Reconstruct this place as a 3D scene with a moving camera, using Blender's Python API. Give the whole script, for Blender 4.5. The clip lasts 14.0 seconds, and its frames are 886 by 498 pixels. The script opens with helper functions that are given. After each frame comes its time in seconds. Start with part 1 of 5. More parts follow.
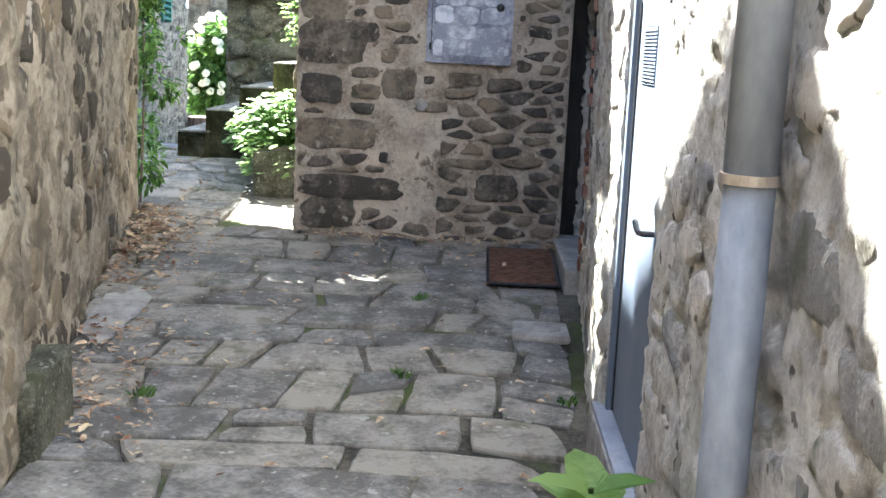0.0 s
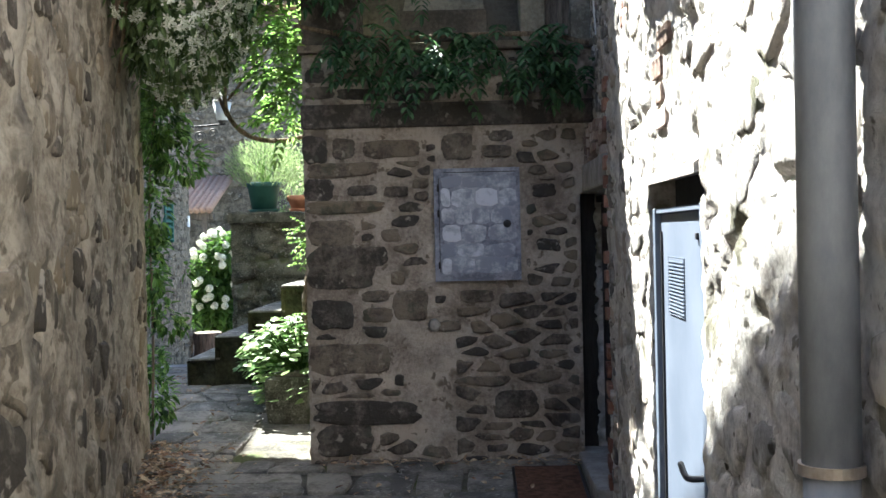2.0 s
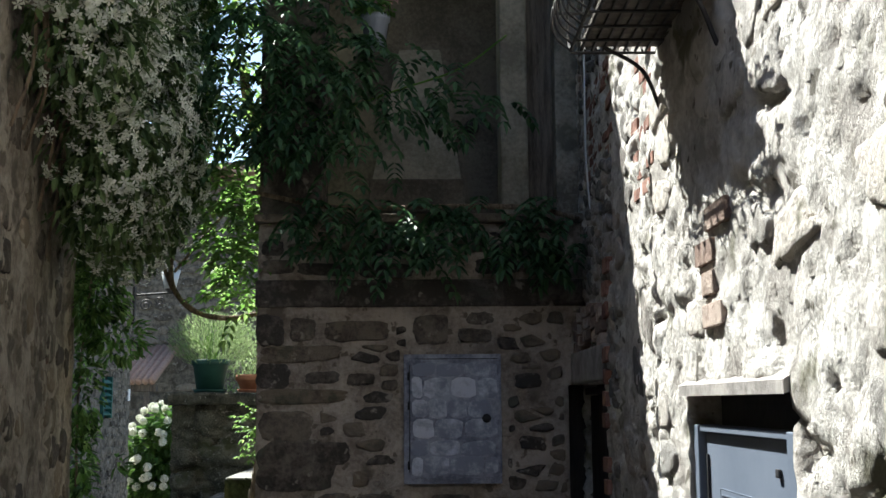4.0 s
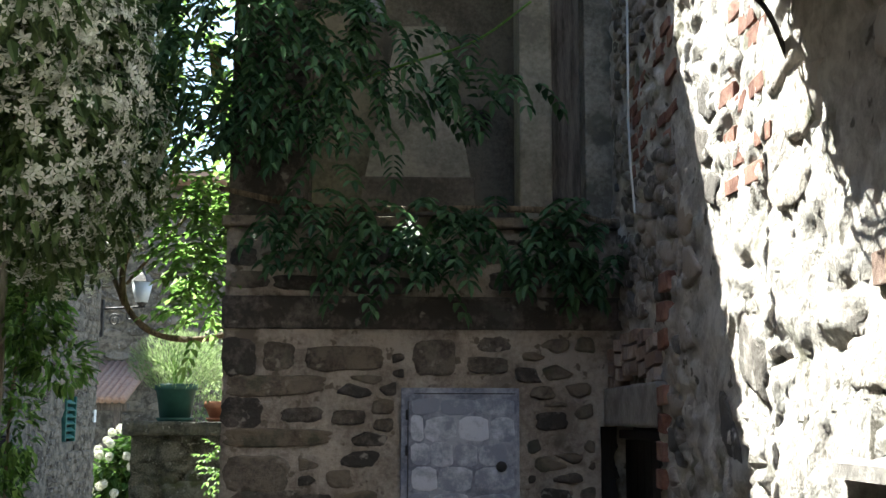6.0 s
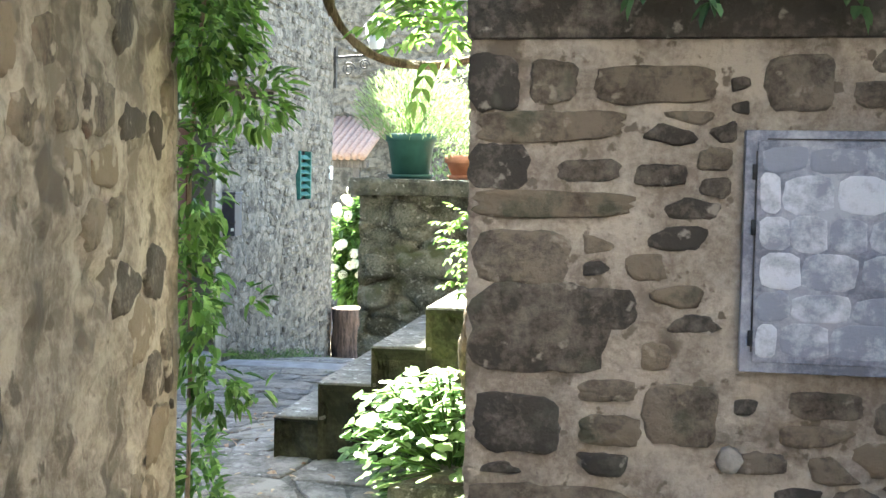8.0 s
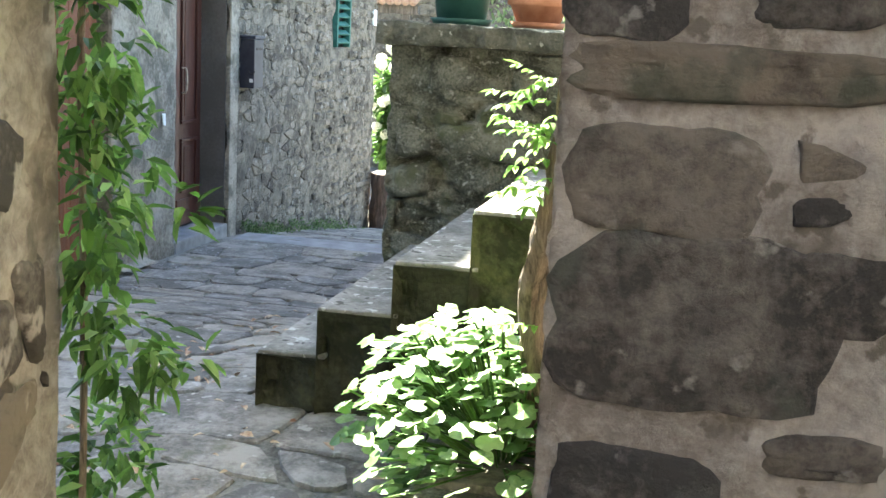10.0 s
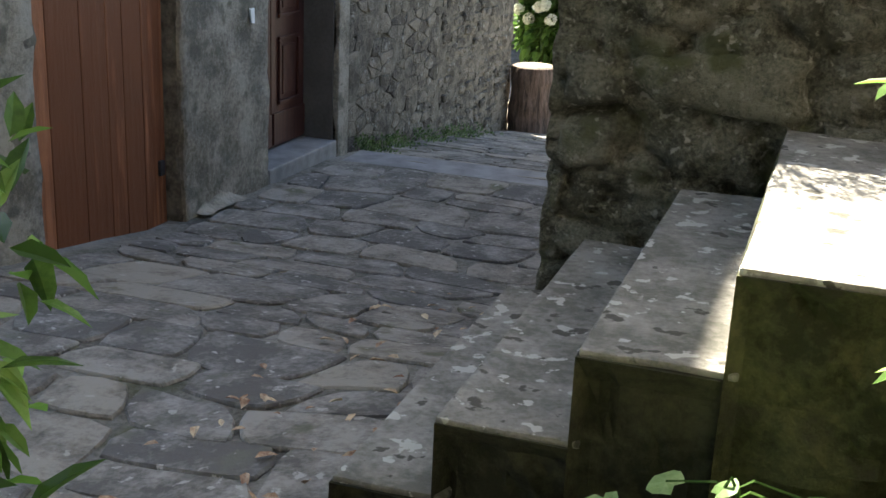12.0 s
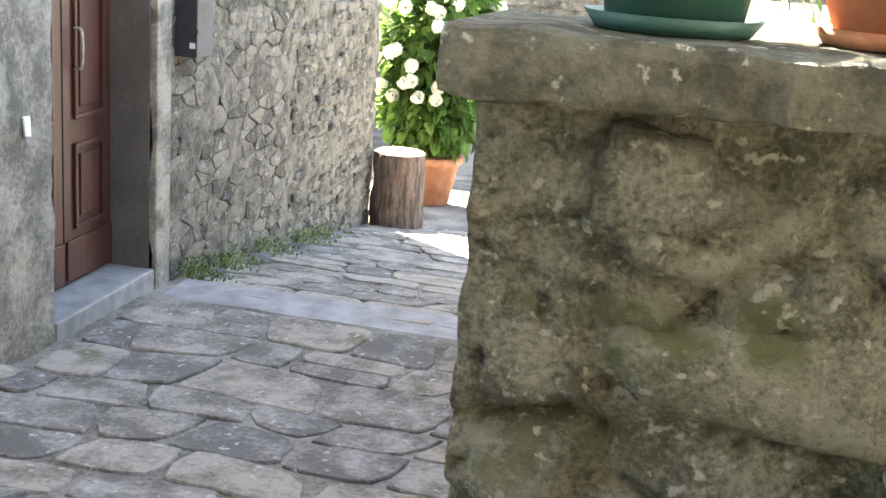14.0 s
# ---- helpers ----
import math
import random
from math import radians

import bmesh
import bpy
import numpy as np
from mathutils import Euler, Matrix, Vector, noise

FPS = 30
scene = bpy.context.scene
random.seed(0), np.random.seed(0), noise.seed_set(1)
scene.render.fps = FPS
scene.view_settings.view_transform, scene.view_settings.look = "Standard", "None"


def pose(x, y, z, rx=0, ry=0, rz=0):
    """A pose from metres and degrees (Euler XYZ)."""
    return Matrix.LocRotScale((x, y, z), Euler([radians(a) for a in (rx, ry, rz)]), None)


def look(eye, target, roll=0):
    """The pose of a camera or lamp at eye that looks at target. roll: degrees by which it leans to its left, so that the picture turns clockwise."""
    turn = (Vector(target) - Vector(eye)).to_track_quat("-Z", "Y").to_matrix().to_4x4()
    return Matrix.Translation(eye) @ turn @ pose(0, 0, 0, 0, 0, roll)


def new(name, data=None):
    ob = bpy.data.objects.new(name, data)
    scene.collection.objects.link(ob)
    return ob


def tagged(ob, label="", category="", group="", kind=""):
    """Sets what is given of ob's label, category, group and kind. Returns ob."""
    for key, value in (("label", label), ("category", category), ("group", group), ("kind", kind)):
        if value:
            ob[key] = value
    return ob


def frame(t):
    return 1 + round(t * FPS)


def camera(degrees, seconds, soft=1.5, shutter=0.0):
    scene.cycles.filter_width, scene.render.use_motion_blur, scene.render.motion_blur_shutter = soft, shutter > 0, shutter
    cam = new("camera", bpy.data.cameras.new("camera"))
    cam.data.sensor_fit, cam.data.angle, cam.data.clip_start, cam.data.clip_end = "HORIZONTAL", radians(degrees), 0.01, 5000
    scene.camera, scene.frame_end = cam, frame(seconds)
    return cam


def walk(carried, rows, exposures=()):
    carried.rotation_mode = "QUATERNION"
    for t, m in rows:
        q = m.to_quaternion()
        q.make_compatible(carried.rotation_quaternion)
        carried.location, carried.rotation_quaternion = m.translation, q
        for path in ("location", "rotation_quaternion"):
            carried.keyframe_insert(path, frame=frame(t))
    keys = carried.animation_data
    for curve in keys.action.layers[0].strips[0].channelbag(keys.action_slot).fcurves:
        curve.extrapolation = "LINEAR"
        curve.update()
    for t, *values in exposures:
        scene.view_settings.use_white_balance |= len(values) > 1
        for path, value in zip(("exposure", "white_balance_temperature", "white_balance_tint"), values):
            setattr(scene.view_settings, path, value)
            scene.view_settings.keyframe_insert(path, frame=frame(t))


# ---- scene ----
cam = camera(42.0, 14.0)
PATH = [
    (0, (0.37, 0.611, 1.132), (0.324, 2.58, 0.784), 2.7),
    (0.5, (0.326, 0.649, 1.191), (0.277, 2.633, 0.94), 2.2),
    (1, (0.296, 0.707, 1.221), (0.238, 2.696, 1.013), 0.2),
    (1.5, (0.291, 0.709, 1.281), (0.233, 2.706, 1.178), -0.8),
    (2, (0.282, 0.743, 1.32), (0.227, 2.743, 1.293), -1.3),
    (2.5, (0.296, 0.952, 1.345), (0.236, 2.951, 1.369), -1.0),
    (3, (0.305, 1.155, 1.427), (0.227, 3.15, 1.546), -1.5),
    (3.5, (0.22, 1.344, 1.443), (0.228, 3.33, 1.681), -1.0),
    (6, (0.053, 2.646, 1.58), (0.117, 4.624, 1.872), 0.2),
    (6.5, (0.002, 3.087, 1.595), (-0.026, 5.08, 1.762), 0.4),
    (7, (-0.13, 3.542, 1.565), (-0.228, 5.537, 1.66), 0.9),
    (7.5, (-0.224, 3.973, 1.567), (-0.429, 5.963, 1.587), -1.5),
    (8, (-0.25, 4.452, 1.571), (-0.589, 6.419, 1.447), 0.9),
    (8.5, (-0.379, 4.915, 1.547), (-0.769, 6.867, 1.352), 0.3),
    (11, (-0.811, 7.122, 1.541), (-1.232, 8.998, 0.992), 4.4),
    (11.5, (-1.043, 7.623, 1.556), (-1.538, 9.461, 0.94), 2.6),
    (12, (-1.175, 8.054, 1.556), (-1.78, 9.861, 0.948), 2.6),
    (12.5, (-1.265, 8.53, 1.625), (-1.863, 10.333, 1.001), 5.5),
    (13, (-1.429, 8.917, 1.634), (-1.907, 10.773, 1.063), 4.3),
    (13.5, (-1.573, 9.323, 1.627), (-2.067, 11.175, 1.055), 3.5),
    (14, (-1.657, 9.63, 1.681), (-2.04, 11.522, 1.159), 4.4),
]
SUN_DIR = Vector((-1.0, 1.39, 2.4)).normalized()
walk(cam, [(t, look(eye, target, roll)) for t, eye, target, roll in PATH],
     [(0.0, 4.3, 6000, 6), (1.0, 4.15, 6000, 6), (1.7, 3.4, 6000, 6), (2.5, 2.6, 6000, 6), (3.3, 1.85, 6000, 6), (5.8, 2.3, 6200, 5), (6.6, 3.95, 6300, 3), (7.5, 4.4, 6400, 3), (8.5, 4.4, 6400, 3), (10.9, 3.4, 6400, 5), (11.5, 2.85, 6650, 6), (12.0, 3.0, 7000, 8), (12.6, 3.75, 7250, 10), (14.0, 4.75, 7650, 11)])

# ---------------------------------------------------------------- world, sun
world = bpy.data.worlds.new("sky")
scene.world = world
world.use_nodes = True
wn = world.node_tree.nodes
sky = wn.new("ShaderNodeTexSky")
sky.sky_type, sky.sun_disc = "NISHITA", False
sky.sun_elevation = math.asin(SUN_DIR.z)
sky.sun_rotation = math.atan2(SUN_DIR.x, SUN_DIR.y)
world.node_tree.links.new(sky.outputs[0], wn["Background"].inputs[0])
wn["Background"].inputs[1].default_value = 0.07
sun = new("sun", bpy.data.lights.new("sun", "SUN"))
sun.data.energy, sun.data.angle, sun.data.color = 5.0, radians(0.5), (1.0, 0.95, 0.86)
sun.matrix_world = look((0, 0, 30), Vector((0, 0, 30)) - SUN_DIR)


# ---------------------------------------------------------------- materials
def material(name, dark, light, rough=0.85, scale=6.0, bump=0.4, spots=None, spot_scale=3.0, spot_cut=0.6,
             metal=0.0, rnd=0.0, grain=38.0, stretch=(1, 1, 1), through_light=0.0, bump_size=0.02, island=0.0, fine_mix=0.8, spot_edge=0.09, flecks=None, hue=0.0):
    """Two-scale colour variation, stains, relief; rnd varies it from piece to piece."""
    m = bpy.data.materials.new(name)
    m.use_nodes = True
    t, n = m.node_tree, m.node_tree.nodes
    b = n["Principled BSDF"]
    lk = t.links.new
    geo = n.new("ShaderNodeNewGeometry")
    mp = n.new("ShaderNodeMapping")
    mp.inputs["Scale"].default_value = stretch
    lk(geo.outputs["Position"], mp.inputs[0])
    big = n.new("ShaderNodeTexNoise")
    big.inputs["Scale"].default_value, big.inputs["Detail"].default_value = scale, 6
    lk(mp.outputs[0], big.inputs["Vector"])
    fine = n.new("ShaderNodeTexNoise")
    fine.inputs["Scale"].default_value, fine.inputs["Detail"].default_value, fine.inputs["Roughness"].default_value = grain, 8, 0.7
    lk(mp.outputs[0], fine.inputs["Vector"])
    add = n.new("ShaderNodeMath")
    add.operation = "MULTIPLY_ADD"
    add.inputs[1].default_value, add.inputs[2].default_value = fine_mix, -0.5 * fine_mix
    lk(fine.outputs[0], add.inputs[0])
    tot = n.new("ShaderNodeMath")
    lk(big.outputs[0], tot.inputs[0])
    lk(add.outputs[0], tot.inputs[1])
    fac = tot
    if rnd or island:
        src = n.new("ShaderNodeObjectInfo").outputs["Random"] if rnd else geo.outputs["Random Per Island"]
        k = n.new("ShaderNodeMath")
        k.operation = "MULTIPLY_ADD"
        amount = rnd or island
        k.inputs[1].default_value, k.inputs[2].default_value = amount, -amount / 2
        lk(src, k.inputs[0])
        fac = n.new("ShaderNodeMath")
        lk(tot.outputs[0], fac.inputs[0])
        lk(k.outputs[0], fac.inputs[1])
    ramp = n.new("ShaderNodeValToRGB")
    ramp.color_ramp.elements[0].position, ramp.color_ramp.elements[1].position = 0.34, 0.66
    ramp.color_ramp.elements[0].color, ramp.color_ramp.elements[1].color = (*dark, 1), (*light, 1)
    lk(fac.outputs[0], ramp.inputs[0])
    col = ramp.outputs[0]
    layers = [(spots, spot_scale, spot_cut, spot_edge)] if spots else []
    if flecks:
        layers.append(flecks)
    for colour, size, at, edge in layers:
        sp = n.new("ShaderNodeTexNoise")
        sp.inputs["Scale"].default_value, sp.inputs["Detail"].default_value = size, 7
        lk(geo.outputs["Position"], sp.inputs["Vector"])
        cut = n.new("ShaderNodeMapRange")
        cut.inputs[1].default_value, cut.inputs[2].default_value = at, at + edge
        lk(sp.outputs[0], cut.inputs[0])
        mix = n.new("ShaderNodeMixRGB")
        mix.inputs[2].default_value = (*colour, 1)
        lk(cut.outputs[0], mix.inputs[0])
        lk(col, mix.inputs[1])
        col = mix.outputs[0]
    if hue:
        # some pieces warmer, some greyer than the rest
        shift = n.new("ShaderNodeHueSaturation")
        var = n.new("ShaderNodeMapRange")
        var.inputs[3].default_value, var.inputs[4].default_value = 1 - hue, 1 + hue
        lk(n.new("ShaderNodeObjectInfo").outputs["Random"] if rnd else geo.outputs["Random Per Island"], var.inputs[0])
        lk(var.outputs[0], shift.inputs["Saturation"])
        lk(col, shift.inputs["Color"])
        col = shift.outputs[0]
    lk(col, b.inputs["Base Color"])
    b.inputs["Roughness"].default_value, b.inputs["Metallic"].default_value = rough, metal
    b.inputs["Specular IOR Level"].default_value = 0.3
    if bump:
        bp = n.new("ShaderNodeBump")
        bp.inputs["Strength"].default_value, bp.inputs["Distance"].default_value = bump, bump_size
        lk(tot.outputs[0], bp.inputs["Height"])
        lk(bp.outputs[0], b.inputs["Normal"])
    if through_light:
        tr = n.new("ShaderNodeBsdfTranslucent")
        lk(col, tr.inputs[0])
        ms = n.new("ShaderNodeMixShader")
        ms.inputs[0].default_value = through_light
        lk(b.outputs[0], ms.inputs[1])
        lk(tr.outputs[0], ms.inputs[2])
        lk(ms.outputs[0], n["Material Output"].inputs[0])
    return m


M = {}
M["mortar"] = material("mortar", (0.23, 0.19, 0.155), (0.47, 0.405, 0.34), scale=4, bump=0.9, spots=(0.15, 0.12, 0.092), spot_scale=5, spot_cut=0.60, flecks=((0.17, 0.138, 0.108), 17, 0.62, 0.05))
M["stone"] = material("stone", (0.06, 0.05, 0.042), (0.21, 0.176, 0.142), scale=8, bump=1.0, rnd=0.4, spots=(0.10, 0.10, 0.075), spot_scale=7, flecks=((0.30, 0.265, 0.22), 15, 0.635, 0.06), hue=0.25)
M["mortar_left"] = material("mortar_left", (0.19, 0.16, 0.122), (0.42, 0.365, 0.29), scale=5, bump=1.0, grain=30, spots=(0.125, 0.105, 0.08), spot_scale=4.2, spot_cut=0.55, flecks=((0.14, 0.115, 0.085), 9, 0.59, 0.06))
M["stone_left"] = material("stone_left", (0.065, 0.053, 0.039), (0.215, 0.178, 0.132), scale=6, bump=1.0, rnd=0.5, spots=(0.15, 0.085, 0.058), spot_scale=4, spot_cut=0.66, flecks=((0.36, 0.31, 0.245), 8.5, 0.575, 0.05), hue=0.2)
M["plaster"] = material("plaster", (0.40, 0.37, 0.335), (0.74, 0.71, 0.66), scale=6, bump=1.0, grain=30, bump_size=0.03, spots=(0.20, 0.19, 0.14), spot_scale=4.2, spot_cut=0.585, flecks=((0.15, 0.135, 0.11), 15, 0.63, 0.05))
M["stone_pale"] = material("stone_pale", (0.30, 0.28, 0.25), (0.66, 0.62, 0.57), scale=10, bump=1.0, bump_size=0.03, rnd=0.5, spots=(0.15, 0.15, 0.10), spot_scale=6, spot_cut=0.60, flecks=((0.17, 0.15, 0.12), 18, 0.62, 0.05), hue=0.4)
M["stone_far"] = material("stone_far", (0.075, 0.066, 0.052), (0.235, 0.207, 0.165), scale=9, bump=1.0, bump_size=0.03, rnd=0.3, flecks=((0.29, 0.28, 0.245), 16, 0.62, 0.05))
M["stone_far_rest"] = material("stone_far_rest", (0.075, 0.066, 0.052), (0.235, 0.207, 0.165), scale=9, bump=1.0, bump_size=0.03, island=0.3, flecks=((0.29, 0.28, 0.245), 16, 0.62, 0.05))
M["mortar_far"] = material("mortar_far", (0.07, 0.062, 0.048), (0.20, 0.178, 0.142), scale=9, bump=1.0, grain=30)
M["mossy"] = material("mossy", (0.070, 0.071, 0.049), (0.235, 0.232, 0.178), scale=7, bump=1.0, rnd=0.25, grain=75, spots=(0.10, 0.11, 0.055), spot_scale=5, spot_cut=0.56, bump_size=0.04, flecks=((0.34, 0.335, 0.285), 34, 0.60, 0.08), hue=0.15, fine_mix=1.1)
M["coping_stone"] = material("coping_stone", (0.042, 0.042, 0.029), (0.125, 0.122, 0.092), scale=9, bump=1.0, grain=40, spots=(0.40, 0.40, 0.35), spot_scale=6, spot_cut=0.66, spot_edge=0.03, bump_size=0.035, flecks=((0.28, 0.275, 0.235), 30, 0.62, 0.05))
M["mossy_mortar"] = material("mossy_mortar", (0.066, 0.067, 0.046), (0.23, 0.226, 0.172), scale=7, bump=1.0, grain=75, spots=(0.09, 0.10, 0.05), spot_scale=5, spot_cut=0.56, bump_size=0.04, flecks=((0.33, 0.325, 0.275), 34, 0.60, 0.08), fine_mix=1.1)
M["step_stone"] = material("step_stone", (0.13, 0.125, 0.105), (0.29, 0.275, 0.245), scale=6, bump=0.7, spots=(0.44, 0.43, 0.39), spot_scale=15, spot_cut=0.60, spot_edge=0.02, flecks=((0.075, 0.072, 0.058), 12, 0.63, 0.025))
# Riser colours hold moss and the shade of the step sides; lower steps darkest.
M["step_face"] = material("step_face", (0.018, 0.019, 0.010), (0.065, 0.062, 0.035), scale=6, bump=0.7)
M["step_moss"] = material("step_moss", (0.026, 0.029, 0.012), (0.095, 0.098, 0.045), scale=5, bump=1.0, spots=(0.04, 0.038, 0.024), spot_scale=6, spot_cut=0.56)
M["lane_joint"] = material("lane_joint", (0.08, 0.076, 0.062), (0.25, 0.235, 0.205), scale=2.2, bump=0.9, spots=(0.06, 0.07, 0.025), spot_scale=2.5, spot_cut=0.63)
M["brick_pale"] = material("brick_pale", (0.24, 0.165, 0.13), (0.46, 0.37, 0.31), scale=14, bump=0.8, rnd=0.5)
M["flag"] = material("flag", (0.115, 0.105, 0.092), (0.30, 0.278, 0.245), scale=6, bump=0.8, rnd=0.25, spots=(0.13, 0.125, 0.09), spot_scale=5, spot_cut=0.60, flecks=((0.37, 0.35, 0.315), 20, 0.64, 0.04), hue=0.35)
M["joint"] = material("joint", (0.035, 0.032, 0.023), (0.16, 0.142, 0.11), scale=3, bump=0.8, spots=(0.06, 0.075, 0.02), spot_scale=2.5, spot_cut=0.55)
M["cement"] = material("cement", (0.22, 0.205, 0.19), (0.38, 0.355, 0.33), scale=8, bump=0.4)
M["brick"] = material("brick", (0.19, 0.085, 0.06), (0.36, 0.20, 0.15), scale=14, bump=0.7, rnd=0.4)
M["tile"] = material("tile", (0.22, 0.12, 0.085), (0.42, 0.28, 0.21), scale=14, bump=0.6, island=0.5)
M["terracotta"] = material("terracotta", (0.32, 0.13, 0.07), (0.48, 0.23, 0.14), scale=9, bump=0.2, rough=0.8, fine_mix=0.3)
M["metal_door"] = material("metal_door", (0.12, 0.147, 0.195), (0.165, 0.195, 0.25), rough=0.55, scale=2.5, bump=0.05, fine_mix=0.2)
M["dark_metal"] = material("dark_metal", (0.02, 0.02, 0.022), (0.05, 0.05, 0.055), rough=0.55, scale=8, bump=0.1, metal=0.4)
M["zinc"] = material("zinc", (0.20, 0.218, 0.258), (0.34, 0.362, 0.408), rough=0.5, scale=4, bump=0.08, metal=0.1, stretch=(1, 1, 0.4), fine_mix=0.5)
M["clamp"] = material("clamp", (0.30, 0.25, 0.20), (0.46, 0.40, 0.34), rough=0.5, scale=20, bump=0.1, metal=0.4)
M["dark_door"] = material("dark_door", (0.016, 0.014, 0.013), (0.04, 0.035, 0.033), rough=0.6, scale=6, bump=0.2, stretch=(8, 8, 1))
M["cabinet"] = material("cabinet", (0.13, 0.14, 0.19), (0.36, 0.375, 0.45), rough=0.5, scale=5, bump=0.15, spots=(0.30, 0.30, 0.36), spot_scale=4)
M["cab_light"] = material("cab_light", (0.23, 0.25, 0.32), (0.56, 0.58, 0.66), rough=0.5, scale=11, bump=0.3, rnd=0.45)
M["mat_brown"] = material("mat_brown", (0.07, 0.035, 0.02), (0.17, 0.085, 0.055), rough=0.95, scale=20, bump=0.8)
M["planks"] = material("planks", (0.15, 0.052, 0.022), (0.36, 0.14, 0.066), rough=0.6, scale=4, bump=0.4, rnd=0.6, stretch=(6, 6, 0.5), fine_mix=0.4)
M["brown_door"] = material("brown_door", (0.055, 0.020, 0.015), (0.085, 0.032, 0.024), rough=0.42, scale=5, bump=0.08, stretch=(5, 5, 0.6), fine_mix=0.3)
M["render_grey"] = material("render_grey", (0.135, 0.121, 0.097), (0.36, 0.326, 0.268), scale=4.5, bump=0.9, spots=(0.125, 0.117, 0.093), spot_scale=5.5, spot_cut=0.57, flecks=((0.15, 0.14, 0.11), 14, 0.60, 0.10))
M["grey_paint"] = material("grey_paint", (0.085, 0.08, 0.075), (0.125, 0.12, 0.115), scale=3, bump=0.2)
M["sill_blue"] = material("sill_blue", (0.17, 0.168, 0.168), (0.28, 0.275, 0.275), rough=0.6, scale=8, bump=0.1, fine_mix=0.3)
# Hood and loggia colours are darkened to carry the shade of the loggia.
M["hood"] = material("hood", (0.14, 0.125, 0.095), (0.28, 0.255, 0.20), scale=4, bump=0.3, spots=(0.12, 0.10, 0.08), spot_scale=3)
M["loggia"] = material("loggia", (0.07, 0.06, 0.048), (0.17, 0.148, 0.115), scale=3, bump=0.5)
M["old_wood"] = material("old_wood", (0.06, 0.05, 0.042), (0.17, 0.145, 0.12), scale=5, bump=0.4, stretch=(6, 6, 0.6))
M["bark"] = material("bark", (0.085, 0.06, 0.038), (0.30, 0.22, 0.145), scale=9, bump=1.0, stretch=(4, 4, 0.5), bump_size=0.03)
M["stump_wood"] = material("stump_wood", (0.05, 0.036, 0.028), (0.17, 0.12, 0.095), scale=8, bump=0.9, stretch=(3, 3, 0.4))
# Grey wood darkened in colour, as no shadow reaches the stump top.
M["cut_wood"] = material("cut_wood", (0.10, 0.084, 0.066), (0.21, 0.178, 0.142), scale=12, bump=0.3)
M["iron"] = material("iron", (0.025, 0.023, 0.022), (0.06, 0.055, 0.05), rough=0.6, scale=20, bump=0.2, metal=0.3)
M["green_pot"] = material("green_pot", (0.018, 0.065, 0.055), (0.035, 0.10, 0.085), rough=0.5, scale=6, bump=0.05, fine_mix=0.3)
M["shutter"] = material("shutter", (0.02, 0.09, 0.07), (0.045, 0.15, 0.12), rough=0.6, scale=12, bump=0.1, fine_mix=0.3)
M["mailbox"] = material("mailbox", (0.025, 0.025, 0.035), (0.05, 0.05, 0.065), rough=0.4, scale=6, bump=0.05, fine_mix=0.3)
M["white"] = material("white", (0.62, 0.62, 0.60), (0.80, 0.80, 0.78), rough=0.7, scale=10, bump=0.1, fine_mix=0.3)
M["pink"] = material("pink", (0.50, 0.22, 0.24), (0.72, 0.42, 0.44), rough=0.7, scale=20, bump=0.1, island=0.6)
M["petal"] = material("petal", (0.62, 0.64, 0.50), (0.86, 0.86, 0.78), rough=0.7, scale=20, bump=0.0, island=0.6, through_light=0.3)
M["leaf_dark"] = material("leaf_dark", (0.065, 0.11, 0.036), (0.18, 0.255, 0.10), rough=0.45, scale=3, bump=0.0, island=0.8, through_light=0.4)
M["leaf_mid"] = material("leaf_mid", (0.045, 0.10, 0.02), (0.12, 0.22, 0.05), rough=0.5, scale=3, bump=0.0, island=0.8, through_light=0.45)
M["leaf_bright"] = material("leaf_bright", (0.12, 0.24, 0.045), (0.28, 0.42, 0.13), rough=0.5, scale=3, bump=0.0, island=0.8, through_light=0.6)
M["leaf_wisteria"] = material("leaf_wisteria", (0.03, 0.075, 0.03), (0.085, 0.165, 0.07), rough=0.55, scale=3, bump=0.0, island=0.7, through_light=0.35)
M["stone_mid"] = material("stone_mid", (0.16, 0.14, 0.118), (0.46, 0.41, 0.36), scale=9, bump=1.0, bump_size=0.03, rnd=0.6, hue=0.4, flecks=((0.50, 0.46, 0.42), 12, 0.62, 0.05))
M["leaf_round"] = material("leaf_round", (0.10, 0.19, 0.055), (0.27, 0.38, 0.155), rough=0.4, scale=6, bump=0.0, island=0.7, through_light=0.35)
M["herb"] = material("herb", (0.15, 0.22, 0.08), (0.30, 0.38, 0.18), rough=0.6, scale=5, bump=0.0, island=0.6, through_light=0.5)
M["dry_leaf"] = material("dry_leaf", (0.20, 0.10, 0.06), (0.62, 0.50, 0.34), rough=0.8, scale=9, bump=0.0, rnd=0.2, island=1.0)
M["glass"] = material("glass", (0.5, 0.52, 0.52), (0.7, 0.72, 0.72), rough=0.15, scale=2, bump=0.0, fine_mix=0.3)


# ---------------------------------------------------------------- building blocks
def part(name, bm, mat, parent=None, label=""):
    me = bpy.data.meshes.new(name)
    bm.normal_update()
    bm.to_mesh(me)
    bm.free()
    me.materials.append(M[mat])
    ob = new(name, me)
    ob.parent = parent
    if label:
        ob["label"] = label
    return ob


def empty(name, at, label, category, group="", kind=""):
    ob = new(name)
    ob.location = at
    ob.empty_display_size = 0.1
    return tagged(ob, label, category, group, kind)


def under(ob, thing):
    """Hang a mesh built in world coordinates under a thing."""
    ob.parent = thing
    ob.matrix_parent_inverse = Matrix.Translation(thing.location).inverted()
    return ob


